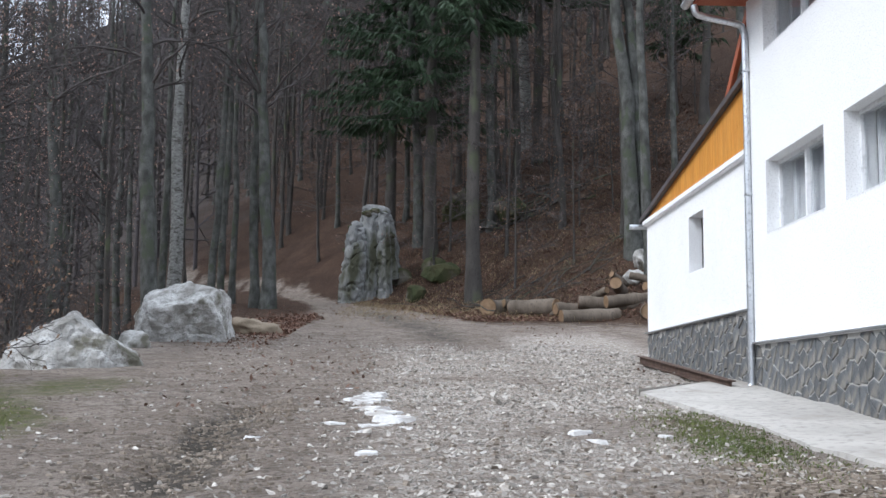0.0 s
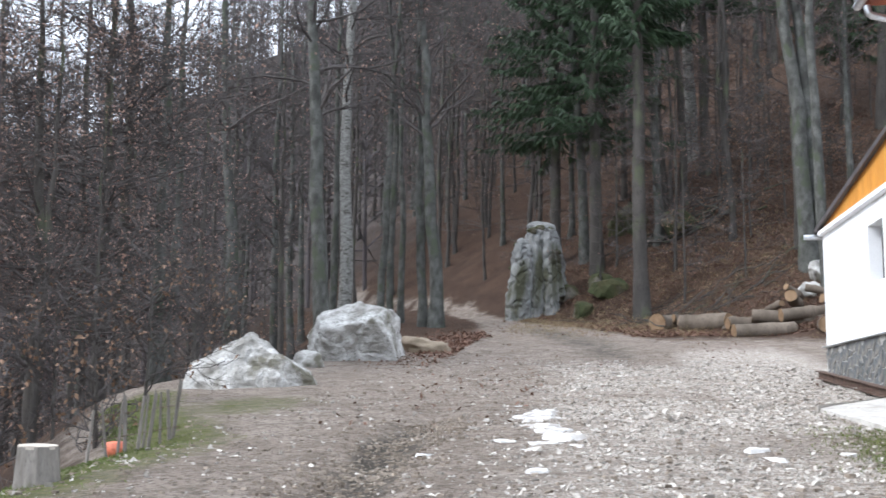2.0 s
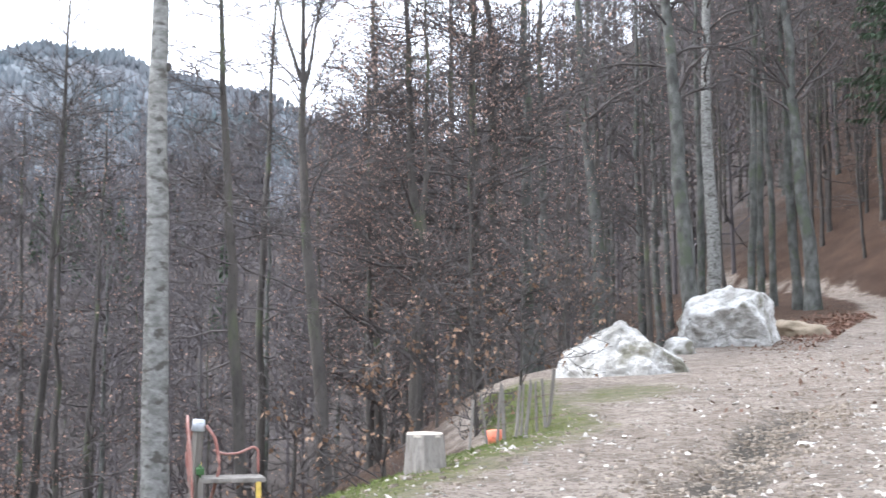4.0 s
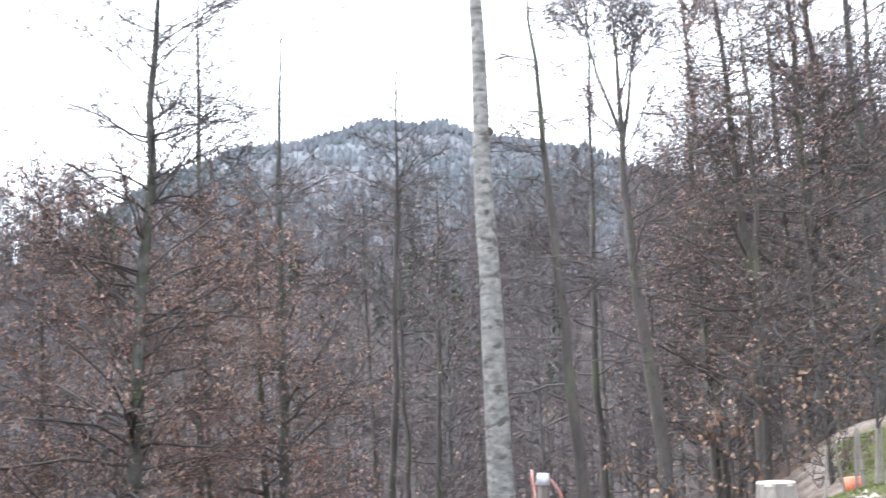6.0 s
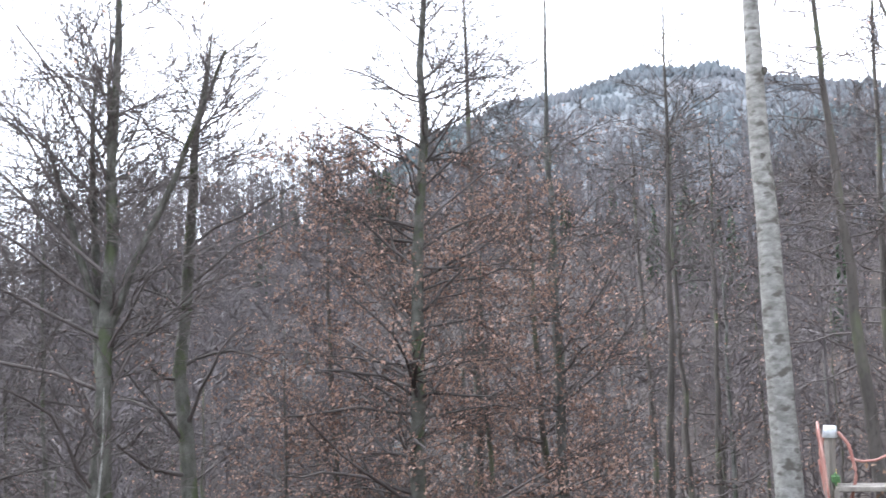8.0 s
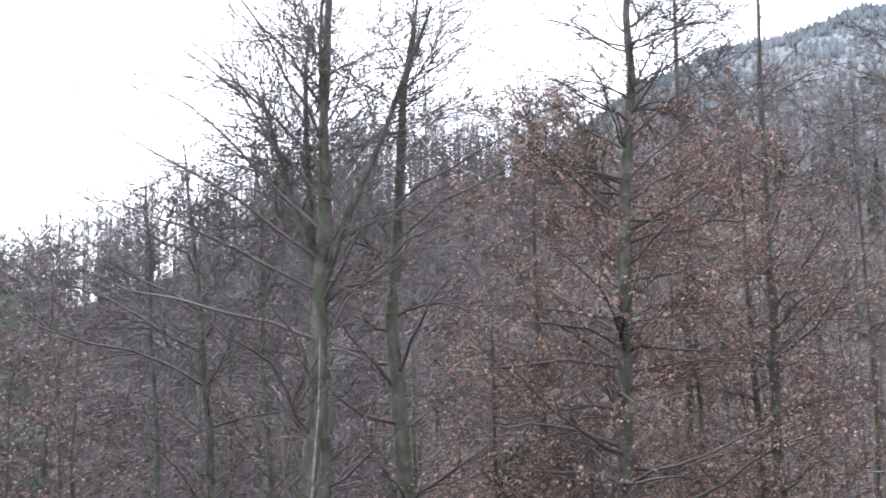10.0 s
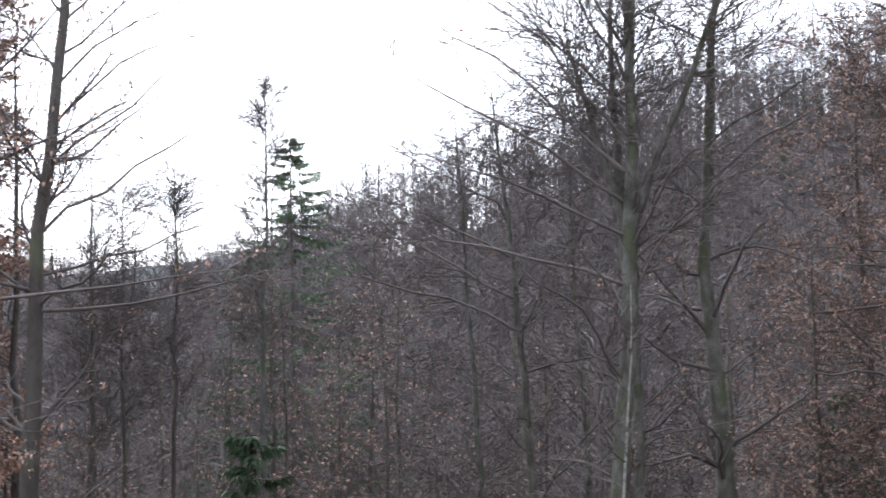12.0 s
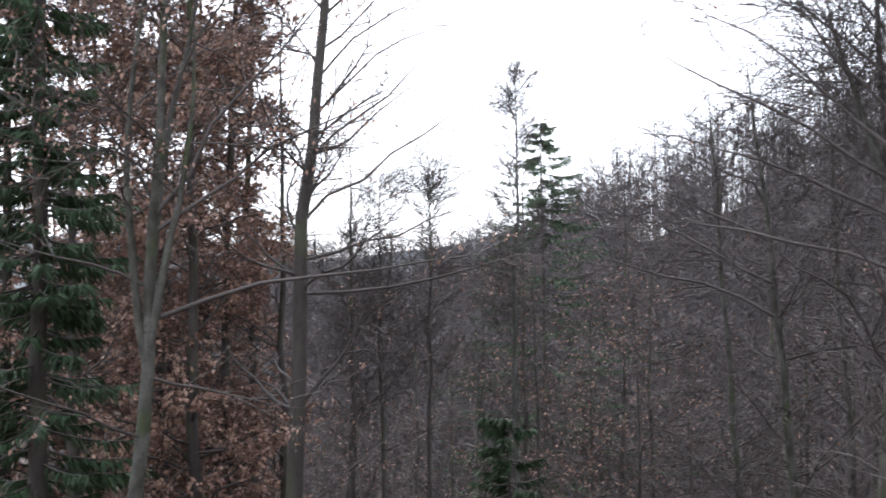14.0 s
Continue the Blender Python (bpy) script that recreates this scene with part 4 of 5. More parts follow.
# ---- picket fence, stump, chair and post on the brow ----
fence = new("picket_fence")
fence.matrix_basis = pose(-5.3, 11.8, hz(-5.3, 11.8))
rng = random.Random(4)
for n_ in range(10):
    q = n_ / 9 + rng.uniform(-0.03, 0.03)
    x, y = -5.38 + 0.28 * q + rng.uniform(-0.04, 0.04), 11.75 + 1.7 * q + rng.uniform(-0.05, 0.05)
    h = 0.6 + 0.22 * rng.random()
    bm = box_bm(0.03 + 0.028 * rng.random(), 0.022, h, 0.005)
    for v in bm.verts:
        v.co.x = v.co.x * (1 - 0.35 * (v.co.z > 0) * (n_ % 3 > 0)) + 0.012 * math.sin(v.co.z * 9 + n_)
        if v.co.z > 0 and v.co.x > 0.004:
            v.co.z -= 0.03 * (n_ % 4)
    ob = part("picket", bm_mesh("picket", bm, M_grey_wood), fence)
    ob.matrix_basis = pose(x + 5.3, y - 11.8, hz(x, y) - hz(-5.3, 11.8) + h / 2 - 0.06, rng.uniform(-5, 5), rng.uniform(-9, 9), rng.uniform(50, 75))
for hh in (0.2, 0.45):
    pipe("wire", [(-0.08, -0.05, hh), (0.2, 1.65, hh + 0.13)], 0.004, M_rust, fence, sides=4)
tagged(fence, "short weathered grey picket fence leaning on the brow", "fence")
ball = new("orange_bucket", bm_mesh("orange_bucket", (lambda b: (bmesh.ops.create_cone(b, cap_ends=True, segments=18, radius1=0.08, radius2=0.1, depth=0.17), b)[1])(bmesh.new()), M_orange, True))
ball.matrix_basis = pose(-5.5, 12.55, hz(-5.5, 12.55) + 0.09, 8, 0, 0)
tagged(ball, "small faded orange plastic bucket behind the fence", "bucket")

stump = new("tree_stump")
stump.matrix_basis = pose(-4.93, 9.65, hz(-4.93, 9.65) - 0.05) @ Matrix.Diagonal((0.85, 0.85, 0.95, 1))
bm = bmesh.new()
bmesh.ops.create_cone(bm, cap_ends=False, segments=28, radius1=0.235, radius2=0.2, depth=0.4, matrix=pose(0, 0, 0.2))
bmesh.ops.subdivide_edges(bm, edges=[e for e in bm.edges if abs(e.verts[0].co.z - e.verts[1].co.z) > 0.1], cuts=4)
for v in bm.verts:
    a = math.atan2(v.co.y, v.co.x)
    k_ = 1 + 0.05 * math.sin(5 * a) + 0.03 * math.sin(11 * a + v.co.z * 4)
    v.co.x, v.co.y = v.co.x * k_, v.co.y * k_
part("bark", bm_mesh("bark", bm, M_grey_wood), stump)
bm = bmesh.new()
bmesh.ops.create_cone(bm, cap_ends=True, segments=28, radius1=0.2, radius2=0.195, depth=0.03, matrix=pose(0, 0, 0.4, 2, 2, 0))
part("cut_top", bm_mesh("cut_top", bm, M_stumptop), stump, "pale sawn top")
tagged(stump, "sawn tree stump with pale top standing on the brow", "stump")

cx, cy = polar(36.4, 8.4)
cz = 1.4 - math.tan(radians(4.0)) * 8.4
chair = new("garden_chair")
chair.matrix_basis = pose(cx, cy, hz(cx, cy), 0, 0, 40)
sh = cz - hz(cx, cy)
for n_ in range(3):
    block("seat_slat", (0.44, 0.125, 0.03), (0.02, -0.13 + 0.135 * n_, sh), M_grey_wood, chair, 0.006)
pipe("armrest", [(-0.10, 0.2, sh + 0.19), (-0.02, 0.2, sh + 0.16), (0.08, 0.2, sh + 0.165), (0.18, 0.2, sh + 0.21), (0.215, 0.2, sh + 0.19), (0.22, 0.2, sh + 0.0), (0.21, 0.2, 0.0)], 0.009, M_red, chair, "faded red bent tube")
pipe("back_hoop", [(-0.24, 0.18, 0.0), (-0.27, 0.18, sh + 0.2), (-0.29, 0.12, sh + 0.38), (-0.29, 0.0, sh + 0.44), (-0.29, -0.12, sh + 0.38), (-0.27, -0.18, sh + 0.2), (-0.24, -0.18, 0.0)], 0.009, M_red, chair, "faded red bent tube")
block("leg", (0.035, 0.035, sh), (0.19, -0.17, sh / 2), M_yellow, chair, 0.004, "yellow painted leg")
block("leg", (0.035, 0.035, sh + 0.12), (-0.2, 0.16, sh / 2 + 0.06), M_yellow, chair, 0.004, "yellow painted leg")
block("leg", (0.035, 0.035, sh), (-0.2, -0.17, sh / 2), M_grey_wood, chair, 0.004)
block("cushion", (0.05, 0.3, 0.08), (-0.2, 0, sh + 0.06), M_green, chair, 0.02, "green cushion")
tagged(chair, "old chair of bent red tube with plank seat on the brow", "chair")
px_, py_ = polar(38.2, 8.5)
post = new("wooden_post")
post.matrix_basis = pose(px_, py_, hz(px_, py_) - 0.1, 0, 4, 0)
ph = 1.4 - math.tan(radians(1.45)) * 8.5 - hz(px_, py_) + 0.1
block("stake", (0.062, 0.062, ph - 0.05), (0, 0, ph / 2), M_grey_wood, post, 0.012)
bm = bmesh.new()
bmesh.ops.create_cone(bm, cap_ends=True, segments=16, radius1=0.05, radius2=0.042, depth=0.08, matrix=pose(0, 0, ph))
part("cap", bm_mesh("cap", bm, M_cap, True), post, "pale grey plastic cap")
pipe("hose", [(0.0, 0.03, ph), (-0.09, 0.05, ph - 0.02), (-0.13, 0.05, ph - 0.2), (-0.06, 0.05, ph - 0.5)], 0.011, M_red, post, "faded red hose")
pipe("hose", [(0.05, 0.02, ph), (0.13, 0.03, ph - 0.08), (0.18, 0.04, ph - 0.28), (0.12, 0.04, ph - 0.5)], 0.011, M_red, post, "faded red hose")
tagged(post, "weathered wooden post with pale cap and red hoses", "post")

# ---- trees that stand out ----


def tree(az, r, seed, bark, label, foliage=None, name="beech_tree", turn=None, tip=None, **kw):
    """az: where the trunk stands at eye level. tip: how high its top stands above eye level, in degrees."""
    x, y = polar(az, r)
    for _ in range(3):
        drop = 1.4 - hz(x, y) + 0.5
        x, y = (a - l * drop for a, l in zip(polar(az, r), kw.get("lean", (0, 0))))
    z = hz(x, y) - 0.5
    if tip:
        kw["H"] = 1.4 + r * math.tan(radians(tip)) - z
    return plant(name, tree_data(seed, **kw), (x, y, z), 0 if turn is None else turn, 1, label, "", bark, foliage)


GREY = "tall bare beech with grey-green bark and fine dark twigs"
for az, r, sd, d, H, crown, ln in ((18.55, 44, 101, 0.56, 24, 0.42, (-0.035, -0.012)), (14.05, 42, 102, 0.66, 25, 0.34, (-0.042, -0.011)), (11.35, 50, 104, 0.36, 24, 0.45, (0.02, 0)),
                                   (11.0, 50.5, 105, 0.34, 23, 0.5, (0.0, 0)), (10.3, 53, 106, 0.32, 24, 0.4, (-0.01, 0)), (9.2, 50, 107, 0.42, 24, 0.4, (-0.01, 0)),
                                   (8.4, 49, 108, 0.62, 25, 0.3, (-0.06, 0)), (16.5, 52, 109, 0.4, 23, 0.3, (0, 0)), (21.5, 40, 110, 0.42, 21, 0.3, (0.02, 0))):
    tree(az, r, sd, M_bark, GREY, H=H, r0=d / 2, crown=crown, lean=ln, limbs=30, subs=150, twigs=800, limb=4.2, leaves=350)
tree(13.3, 47, 103, M_pale, "tall beech with pale blotched bark leaning slightly", H=25, r0=0.31, crown=0.42, lean=(0.035, 0.008), limbs=28, subs=150, twigs=800, limb=4.2, leaves=250)
# twin beech and others on the right-hand bank
for az, r, sd, d, ln, b in ((-9.9, 47.5, 121, 0.7, (-0.09, 0.014), M_bark), (-10.4, 47.8, 122, 0.6, (-0.06, 0.0), M_bark), (-4.15, 66, 123, 0.75, (-0.02, 0), M_pale),
                            (-3.6, 60, 124, 0.45, (0.0, 0), M_dark), (-3.2, 60.3, 125, 0.35, (-0.05, 0), M_dark), (-5.6, 66, 126, 0.62, (-0.005, 0), M_bark),
                            (-7.2, 72, 127, 0.42, (0, 0), M_bark), (-12.5, 60, 128, 0.5, (0.02, 0), M_dark), (-14.5, 58, 129, 0.45, (0, 0), M_bark), (1.1, 59, 130, 0.55, (-0.02, 0), M_bark)):
    tree(az, r, sd, b, "tall grey-barked tree on the leaf-covered bank", H=25, r0=d / 2, crown=0.4, lean=ln, limbs=22, subs=110, twigs=520, limb=3.6, leaves=300, name="bank_tree")
# trees of the valley side
ash = tree(39.85, 18, 141, M_pale, "straight pale-barked trunk with knots and few branches", name="ash_tree", tip=30, r0=0.235, crown=0.86, limbs=14, subs=60, twigs=260, limb=2.4, lean=(-0.011, -0.009), wob=0.02, rt=0.5)
for el, away in ((11.4, 0.0), (15.4, 0.9)):
    kz = 1.4 + 18 * math.tan(radians(el)) - ash.location.z
    bm = bmesh.new()
    bmesh.ops.create_icosphere(bm, subdivisions=3, radius=1, matrix=Matrix.Diagonal((0.06, 0.05, 0.07, 1)))
    for v in bm.verts:
        v.co *= 1 + 0.2 * noise.noise(v.co * 30)
    knot = part("knot", bm_mesh("knot", bm, M_dark, True), ash, "dark bark knot")
    aim = radians(40.0) + away
    knot.matrix_basis = pose(-0.011 * kz + 0.17 * math.sin(aim), -0.009 * kz - 0.17 * math.cos(aim), kz)


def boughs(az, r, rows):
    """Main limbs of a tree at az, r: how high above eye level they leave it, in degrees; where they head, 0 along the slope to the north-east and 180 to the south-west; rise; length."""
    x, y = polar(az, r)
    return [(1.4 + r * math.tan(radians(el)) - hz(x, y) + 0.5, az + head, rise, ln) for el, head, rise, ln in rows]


tree(36.05, 20, 142, M_dark, "slender dark tree with drooping side branches", name="alder_tree", tip=22.5, r0=0.125, crown=0.45, limbs=44, subs=320, twigs=1500, limb=1.7, lean=(-0.053, -0.04), up=0.0, spread=(60, 100), lfr=0.22, rt=0.3,
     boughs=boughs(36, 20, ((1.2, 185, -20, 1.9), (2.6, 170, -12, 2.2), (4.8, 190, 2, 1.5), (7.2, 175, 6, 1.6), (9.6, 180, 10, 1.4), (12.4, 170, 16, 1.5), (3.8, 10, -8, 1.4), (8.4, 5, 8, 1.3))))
tree(32.05, 24, 143, M_dark, "dark-barked tree forking into upright twiggy limbs", name="hornbeam_tree", tip=22, r0=0.17, crown=0.5, limbs=50, subs=420, twigs=2600, limb=1.9, fork=0.7, leaves=250, leaf=0.06, up=0.35, lean=(-0.038, -0.024),
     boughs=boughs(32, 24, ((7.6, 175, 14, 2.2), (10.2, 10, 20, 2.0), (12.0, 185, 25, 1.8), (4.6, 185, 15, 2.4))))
tree(45.2, 30, 144, M_dark, "thin bare tree with upturned side branches at its top", name="alder_tree", tip=20.7, r0=0.13, crown=0.55, limbs=44, subs=320, twigs=1600, limb=1.7, up=0.2, lean=(0.028, 0.028),
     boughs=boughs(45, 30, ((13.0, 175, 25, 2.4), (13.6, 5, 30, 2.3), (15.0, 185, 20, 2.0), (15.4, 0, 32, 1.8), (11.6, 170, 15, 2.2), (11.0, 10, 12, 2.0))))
tree(56.8, 22, 145, M_mossbark, "broad tree still holding its brown autumn leaves", name="hornbeam_tree", tip=25, r0=0.2, crown=0.25, limbs=96, subs=800, twigs=6500, limb=3.4, leaves=17000, leaf=0.055, leaf_top=0.72, wob=0.045, spread=(55, 88), up=0.1, lean=(0.02, 0.031), rt=0.3,
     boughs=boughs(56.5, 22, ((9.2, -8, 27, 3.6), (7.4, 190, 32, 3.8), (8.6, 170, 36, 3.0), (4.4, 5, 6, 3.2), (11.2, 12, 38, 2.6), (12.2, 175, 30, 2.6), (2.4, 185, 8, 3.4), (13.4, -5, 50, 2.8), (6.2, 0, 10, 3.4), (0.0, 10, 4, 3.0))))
tree(50.5, 27, 146, M_dark, "young tree holding brown autumn leaves", name="hornbeam_tree", tip=12.5, r0=0.13, crown=0.2, limbs=44, subs=280, twigs=2400, limb=3.6, leaves=13000, leaf=0.06, up=0.08, spread=(60, 95))
tree(61.0, 26, 147, M_dark, "young tree holding brown autumn leaves", name="hornbeam_tree", tip=12.5, r0=0.13, crown=0.2, limbs=44, subs=280, twigs=2400, limb=3.4, leaves=11000, leaf=0.06, up=0.08, spread=(60, 95))
tree(53.5, 25, 174, M_dark, "low young tree holding brown autumn leaves", name="hornbeam_tree", tip=8.5, r0=0.1, crown=0.15, limbs=40, subs=240, twigs=2000, limb=3.2, leaves=9000, leaf=0.06, up=0.06, spread=(65, 98))
tree(64.0, 24, 175, M_dark, "low young tree holding brown autumn leaves", name="hornbeam_tree", tip=4.5, r0=0.09, crown=0.15, limbs=36, subs=220, twigs=1800, limb=2.8, leaves=6000, leaf=0.06, up=0.06, spread=(65, 98))
tree(67.3, 21, 148, M_mossbark, "crooked bare oak with twisted upper limbs", name="oak_tree", tip=18.5, r0=0.21, crown=0.35, limbs=20, subs=170, twigs=800, limb=2.3, wob=0.11, leaves=500, leaf=0.055, leaf_top=0.7, up=0.1, rt=0.4,
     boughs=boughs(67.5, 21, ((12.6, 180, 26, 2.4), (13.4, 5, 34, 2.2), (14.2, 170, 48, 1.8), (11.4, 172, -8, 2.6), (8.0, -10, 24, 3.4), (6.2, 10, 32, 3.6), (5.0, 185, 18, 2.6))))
tree(72.85, 19, 149, M_mossbark, "many-limbed bare hornbeam with fanning branches", name="hornbeam_tree", tip=24, r0=0.2, crown=0.3, limbs=56, subs=600, twigs=4200, limb=3.2, wob=0.07, fork=0.5, up=0.3, spread=(40, 72), leaves=160, leaf=0.055, lfr=0.25, lean=(0.012, 0.038), rt=0.3,
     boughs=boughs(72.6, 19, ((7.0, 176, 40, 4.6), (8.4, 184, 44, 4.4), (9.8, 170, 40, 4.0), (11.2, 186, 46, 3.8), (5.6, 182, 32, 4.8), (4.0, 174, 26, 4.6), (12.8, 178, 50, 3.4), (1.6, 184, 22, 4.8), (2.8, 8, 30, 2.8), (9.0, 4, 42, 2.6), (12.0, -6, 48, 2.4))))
tree(71.8, 19.6, 150, M_mossbark, "bare hornbeam stem beside its thicker neighbour", name="hornbeam_tree", tip=19, r0=0.12, crown=0.3, limbs=24, subs=170, twigs=1000, limb=2.8, up=0.25, spread=(45, 75), lean=(0.01, 0.0), lfr=0.25)
tree(77.8, 22, 151, M_mossbark, "slim mossy tree with long low branches", name="hornbeam_tree", tip=11.5, r0=0.13, crown=0.3, limbs=28, subs=230, twigs=1100, limb=3.0, up=0.15, spread=(55, 90), lean=(-0.02, -0.09),
     boughs=boughs(77.3, 22, ((-1.0, 178, 18, 4.4), (0.6, 172, 24, 4.0), (2.6, 184, 26, 3.6), (-3.0, -4, 10, 3.0), (4.2, 180, 30, 3.0))))
tree(79.5, 25, 176, M_mossbark, "slim bare tree arching over the hollow", name="hornbeam_tree", tip=10.2, r0=0.11, crown=0.25, limbs=34, subs=260, twigs=1400, limb=3.2, up=0.2, spread=(50, 85), lean=(-0.02, -0.06))
tree(75.0, 27, 177, M_mossbark, "slim bare tree arching over the hollow", name="hornbeam_tree", tip=12.4, r0=0.11, crown=0.25, limbs=34, subs=260, twigs=1400, limb=3.4, up=0.2, spread=(50, 85), lean=(-0.02, -0.05))
tree(71.9, 16, 152, M_pale, "thin pale sapling stem", name="sapling", H=7.5, r0=0.035, crown=0.5, limbs=10, subs=40, twigs=140, limb=1.4, lean=(0.02, 0.06))
tree(99.85, 20, 153, M_dark, "dark tree with long bare branches reaching outwards", name="beech_tree", tip=24, r0=0.19, crown=0.4, limbs=26, subs=240, twigs=900, limb=2.6, lean=(-0.014, 0.08), up=0.2, leaves=300, leaf=0.055, spread=(50, 75), lfr=0.3, rt=0.4, tt=1.0,
     boughs=boughs(100, 20, ((4.2, -4, 30, 4.0), (0.8, 4, 12, 4.6), (7.4, 0, 34, 3.4), (9.4, -8, 34, 3.0), (11.2, 6, 36, 2.8), (12.6, -3, 40, 2.6), (14.2, 4, 44, 2.6), (2.4, 10, 18, 3.6), (8.4, 184, 30, 2.2), (11.8, 176, 36, 2.0))))
tree(107.3, 13, 154, M_mossbark, "grey beech with wide limbs and a few brown leaves", name="beech_tree", tip=24, r0=0.11, crown=0.3, limbs=22, subs=220, twigs=1000, limb=2.4, lean=(-0.017, 0.056), up=0.12, spread=(55, 85), lfr=0.25, leaves=2600, leaf=0.045, fork=0.45,
     boughs=boughs(107.5, 13, ((-0.6, -4, 12, 3.8), (3.6, 4, 34, 3.2), (4.4, -6, 42, 3.6), (6.4, 8, 60, 3.2), (5.0, 178, 44, 2.2), (1.0, 184, 20, 2.0), (-3.2, 2, -16, 1.8))))
for az, r, sd, lv, tp, lb in ((103.4, 25, 155, 24000, 24, 1.7), (105.2, 22, 156, 24000, 25, 2.2), (107.4, 24, 170, 24000, 25, 2.4), (109.8, 27, 171, 22000, 24, 2.6), (102.2, 29, 172, 18000, 22, 1.5), (106.3, 29, 173, 20000, 23, 2.4), (104.4, 31, 178, 18000, 22, 2.2), (111.2, 22, 179, 18000, 22, 2.4)):
    tree(az, r, sd, M_dark, "tall tree full of brown leaves", tip=tp, r0=0.16, crown=0.1, limbs=84, subs=540, twigs=3200, limb=lb, leaves=int(lv * 1.2), leaf=0.082, spread=(60, 95), up=0.08)
tree(27.5, 30, 157, M_dark, "ivy-hung tree with dense twigs and brown leaves", name="hornbeam_tree", tip=24, r0=0.2, crown=0.18, limbs=76, subs=640, twigs=5200, limb=4.2, leaves=11000, leaf=0.055, up=0.08, spread=(60, 95))
tree(24.3, 33, 158, M_dark, "dark twiggy tree with brown leaves in its crown", name="hornbeam_tree", tip=25, r0=0.2, crown=0.18, limbs=72, subs=600, twigs=5000, limb=4.0, leaves=6000, leaf=0.055, spread=(60, 95))
tree(29.8, 38, 159, M_dark, "dark twiggy tree with brown leaves in its crown", name="hornbeam_tree", tip=15.5, r0=0.18, crown=0.2, limbs=54, subs=400, twigs=2600, limb=3.8, leaves=4500, leaf=0.05, spread=(60, 95))
for az, r, sd, tp in ((86.2, 34, 181, 2.0), (88.9, 31, 182, 2.2), (91.5, 36, 183, 2.4), (98.0, 33, 184, 1.0), (84.0, 30, 185, 1.0)):
    tree(az, r, sd, M_dark, "young hornbeam with scattered brown leaves on the valley side", name="hornbeam_tree", tip=tp, r0=0.09, crown=0.2, limbs=32, subs=200, twigs=1200, limb=3.6, leaves=1500, leaf=0.08, spread=(55, 90), up=0.1)
for az, r, sd, tp, lab in ((96.2, 34, 186, 6.6, "bare twiggy tree standing against the sky"), (93.8, 34, 187, 7.8, "bare twiggy tree standing against the sky"), (98.2, 36, 188, 5.0, "bare twiggy tree standing against the sky"), (89.6, 28, 189, 11.6, "slender pale birch with fine upright twigs")):
    tree(az, r, sd, M_dark if sd < 189 else M_bark, lab, name="birch_tree" if sd == 189 else "alder_tree", tip=tp, r0=0.11, crown=0.62, limbs=60, subs=420, twigs=2600, limb=2.0 if sd < 189 else 1.3, up=0.25, spread=(40, 75), leaves=80, leaf=0.05)
# saplings on the leaf-covered bank
rng = random.Random(44)
for n_ in range(16):
    az, r = rng.uniform(-13, 1.5), rng.uniform(52, 66)
    tree(az, r, 420 + n_, M_dark, "thin beech sapling with pale dry leaves on the bank", M_leafpale, name="beech_sapling", H=rng.uniform(3, 7), r0=0.04, crown=0.2, limbs=20, subs=90, twigs=420, limb=1.8, leaves=420, leaf=0.09, spread=(60, 95), up=0.05)
# leafy bushes on the brow
for az, r, sd, H in ((22.4, 20, 161, 3.0), (24.6, 16, 162, 2.0), (20.2, 24, 163, 3.0), (29.0, 14, 164, 2.2), (19.3, 30, 165, 3.2), (33.5, 15, 166, 2.6), (26.5, 20, 167, 3.2)):
    tree(az, r, sd, M_dark, "low beech bush with pale brown leaves on the brow", M_leafpale, name="beech_bush", H=H, r0=0.03, crown=0.08, limbs=22, subs=90, twigs=300, limb=H * 0.5, leaves=230, leaf=0.065)

# spruces
for az, r, sd, H, r0, st, reach, lab in ((-1.42, 49.5, 201, 31, 0.33, 0.40, 2.6, "tall spruce with bare lower trunk and dark crown"), (0.7, 57, 202, 32, 0.33, 0.24, 4.8, "broad dark green spruce with drooping branches"),
                                         (2.7, 60, 203, 30, 0.3, 0.24, 4.4, "broad dark green spruce with drooping branches"), (-11.2, 62, 210, 24, 0.28, 0.2, 3.0, "dark spruce among the bank trees"), (-4.6, 63, 211, 28, 0.28, 0.35, 2.8, "dark spruce among the bank trees"), (-7.9, 80, 204, 26, 0.3, 0.2, 3.4, "dark spruce high on the bank"),
                                         (88.4, 62, 205, 21, 0.25, 0.05, 9.5, "pointed spruce standing against the sky"), (112.4, 17, 206, 19, 0.17, 0.12, 1.35, "dark green spruce with open drooping branches"),
                                         (113.8, 24, 207, 20, 0.2, 0.1, 2.0, "dark green spruce with open drooping branches"), (83.5, 30, 208, 6, 0.1, 0.05, 1.8, "young dark spruce in the undergrowth"),
                                         (62.5, 30, 209, 9, 0.1, 0.05, 2.0, "young dark spruce in the undergrowth"),
                                         (90.2, 24, 212, 9, 0.1, 0.05, 2.8, "young dark spruce in the undergrowth")):
    x, y = polar(az, r)
    if sd == 205:
        H = 1.4 + r * math.tan(radians(9.7)) - hz(x, y)
    plant("spruce_tree", spruce_data(sd, H, r0, st, reach, 46 if sd == 205 else 60 if r < 30 and H > 15 else 40 if H > 15 else 24, 0.5 if sd == 201 else 0.15, 0.3 if sd == 205 else 0.42 if r > 40 else 0.2, 22), (x, y, hz(x, y) - 0.5), 0, 1, lab, "", M_dark, M_needle)

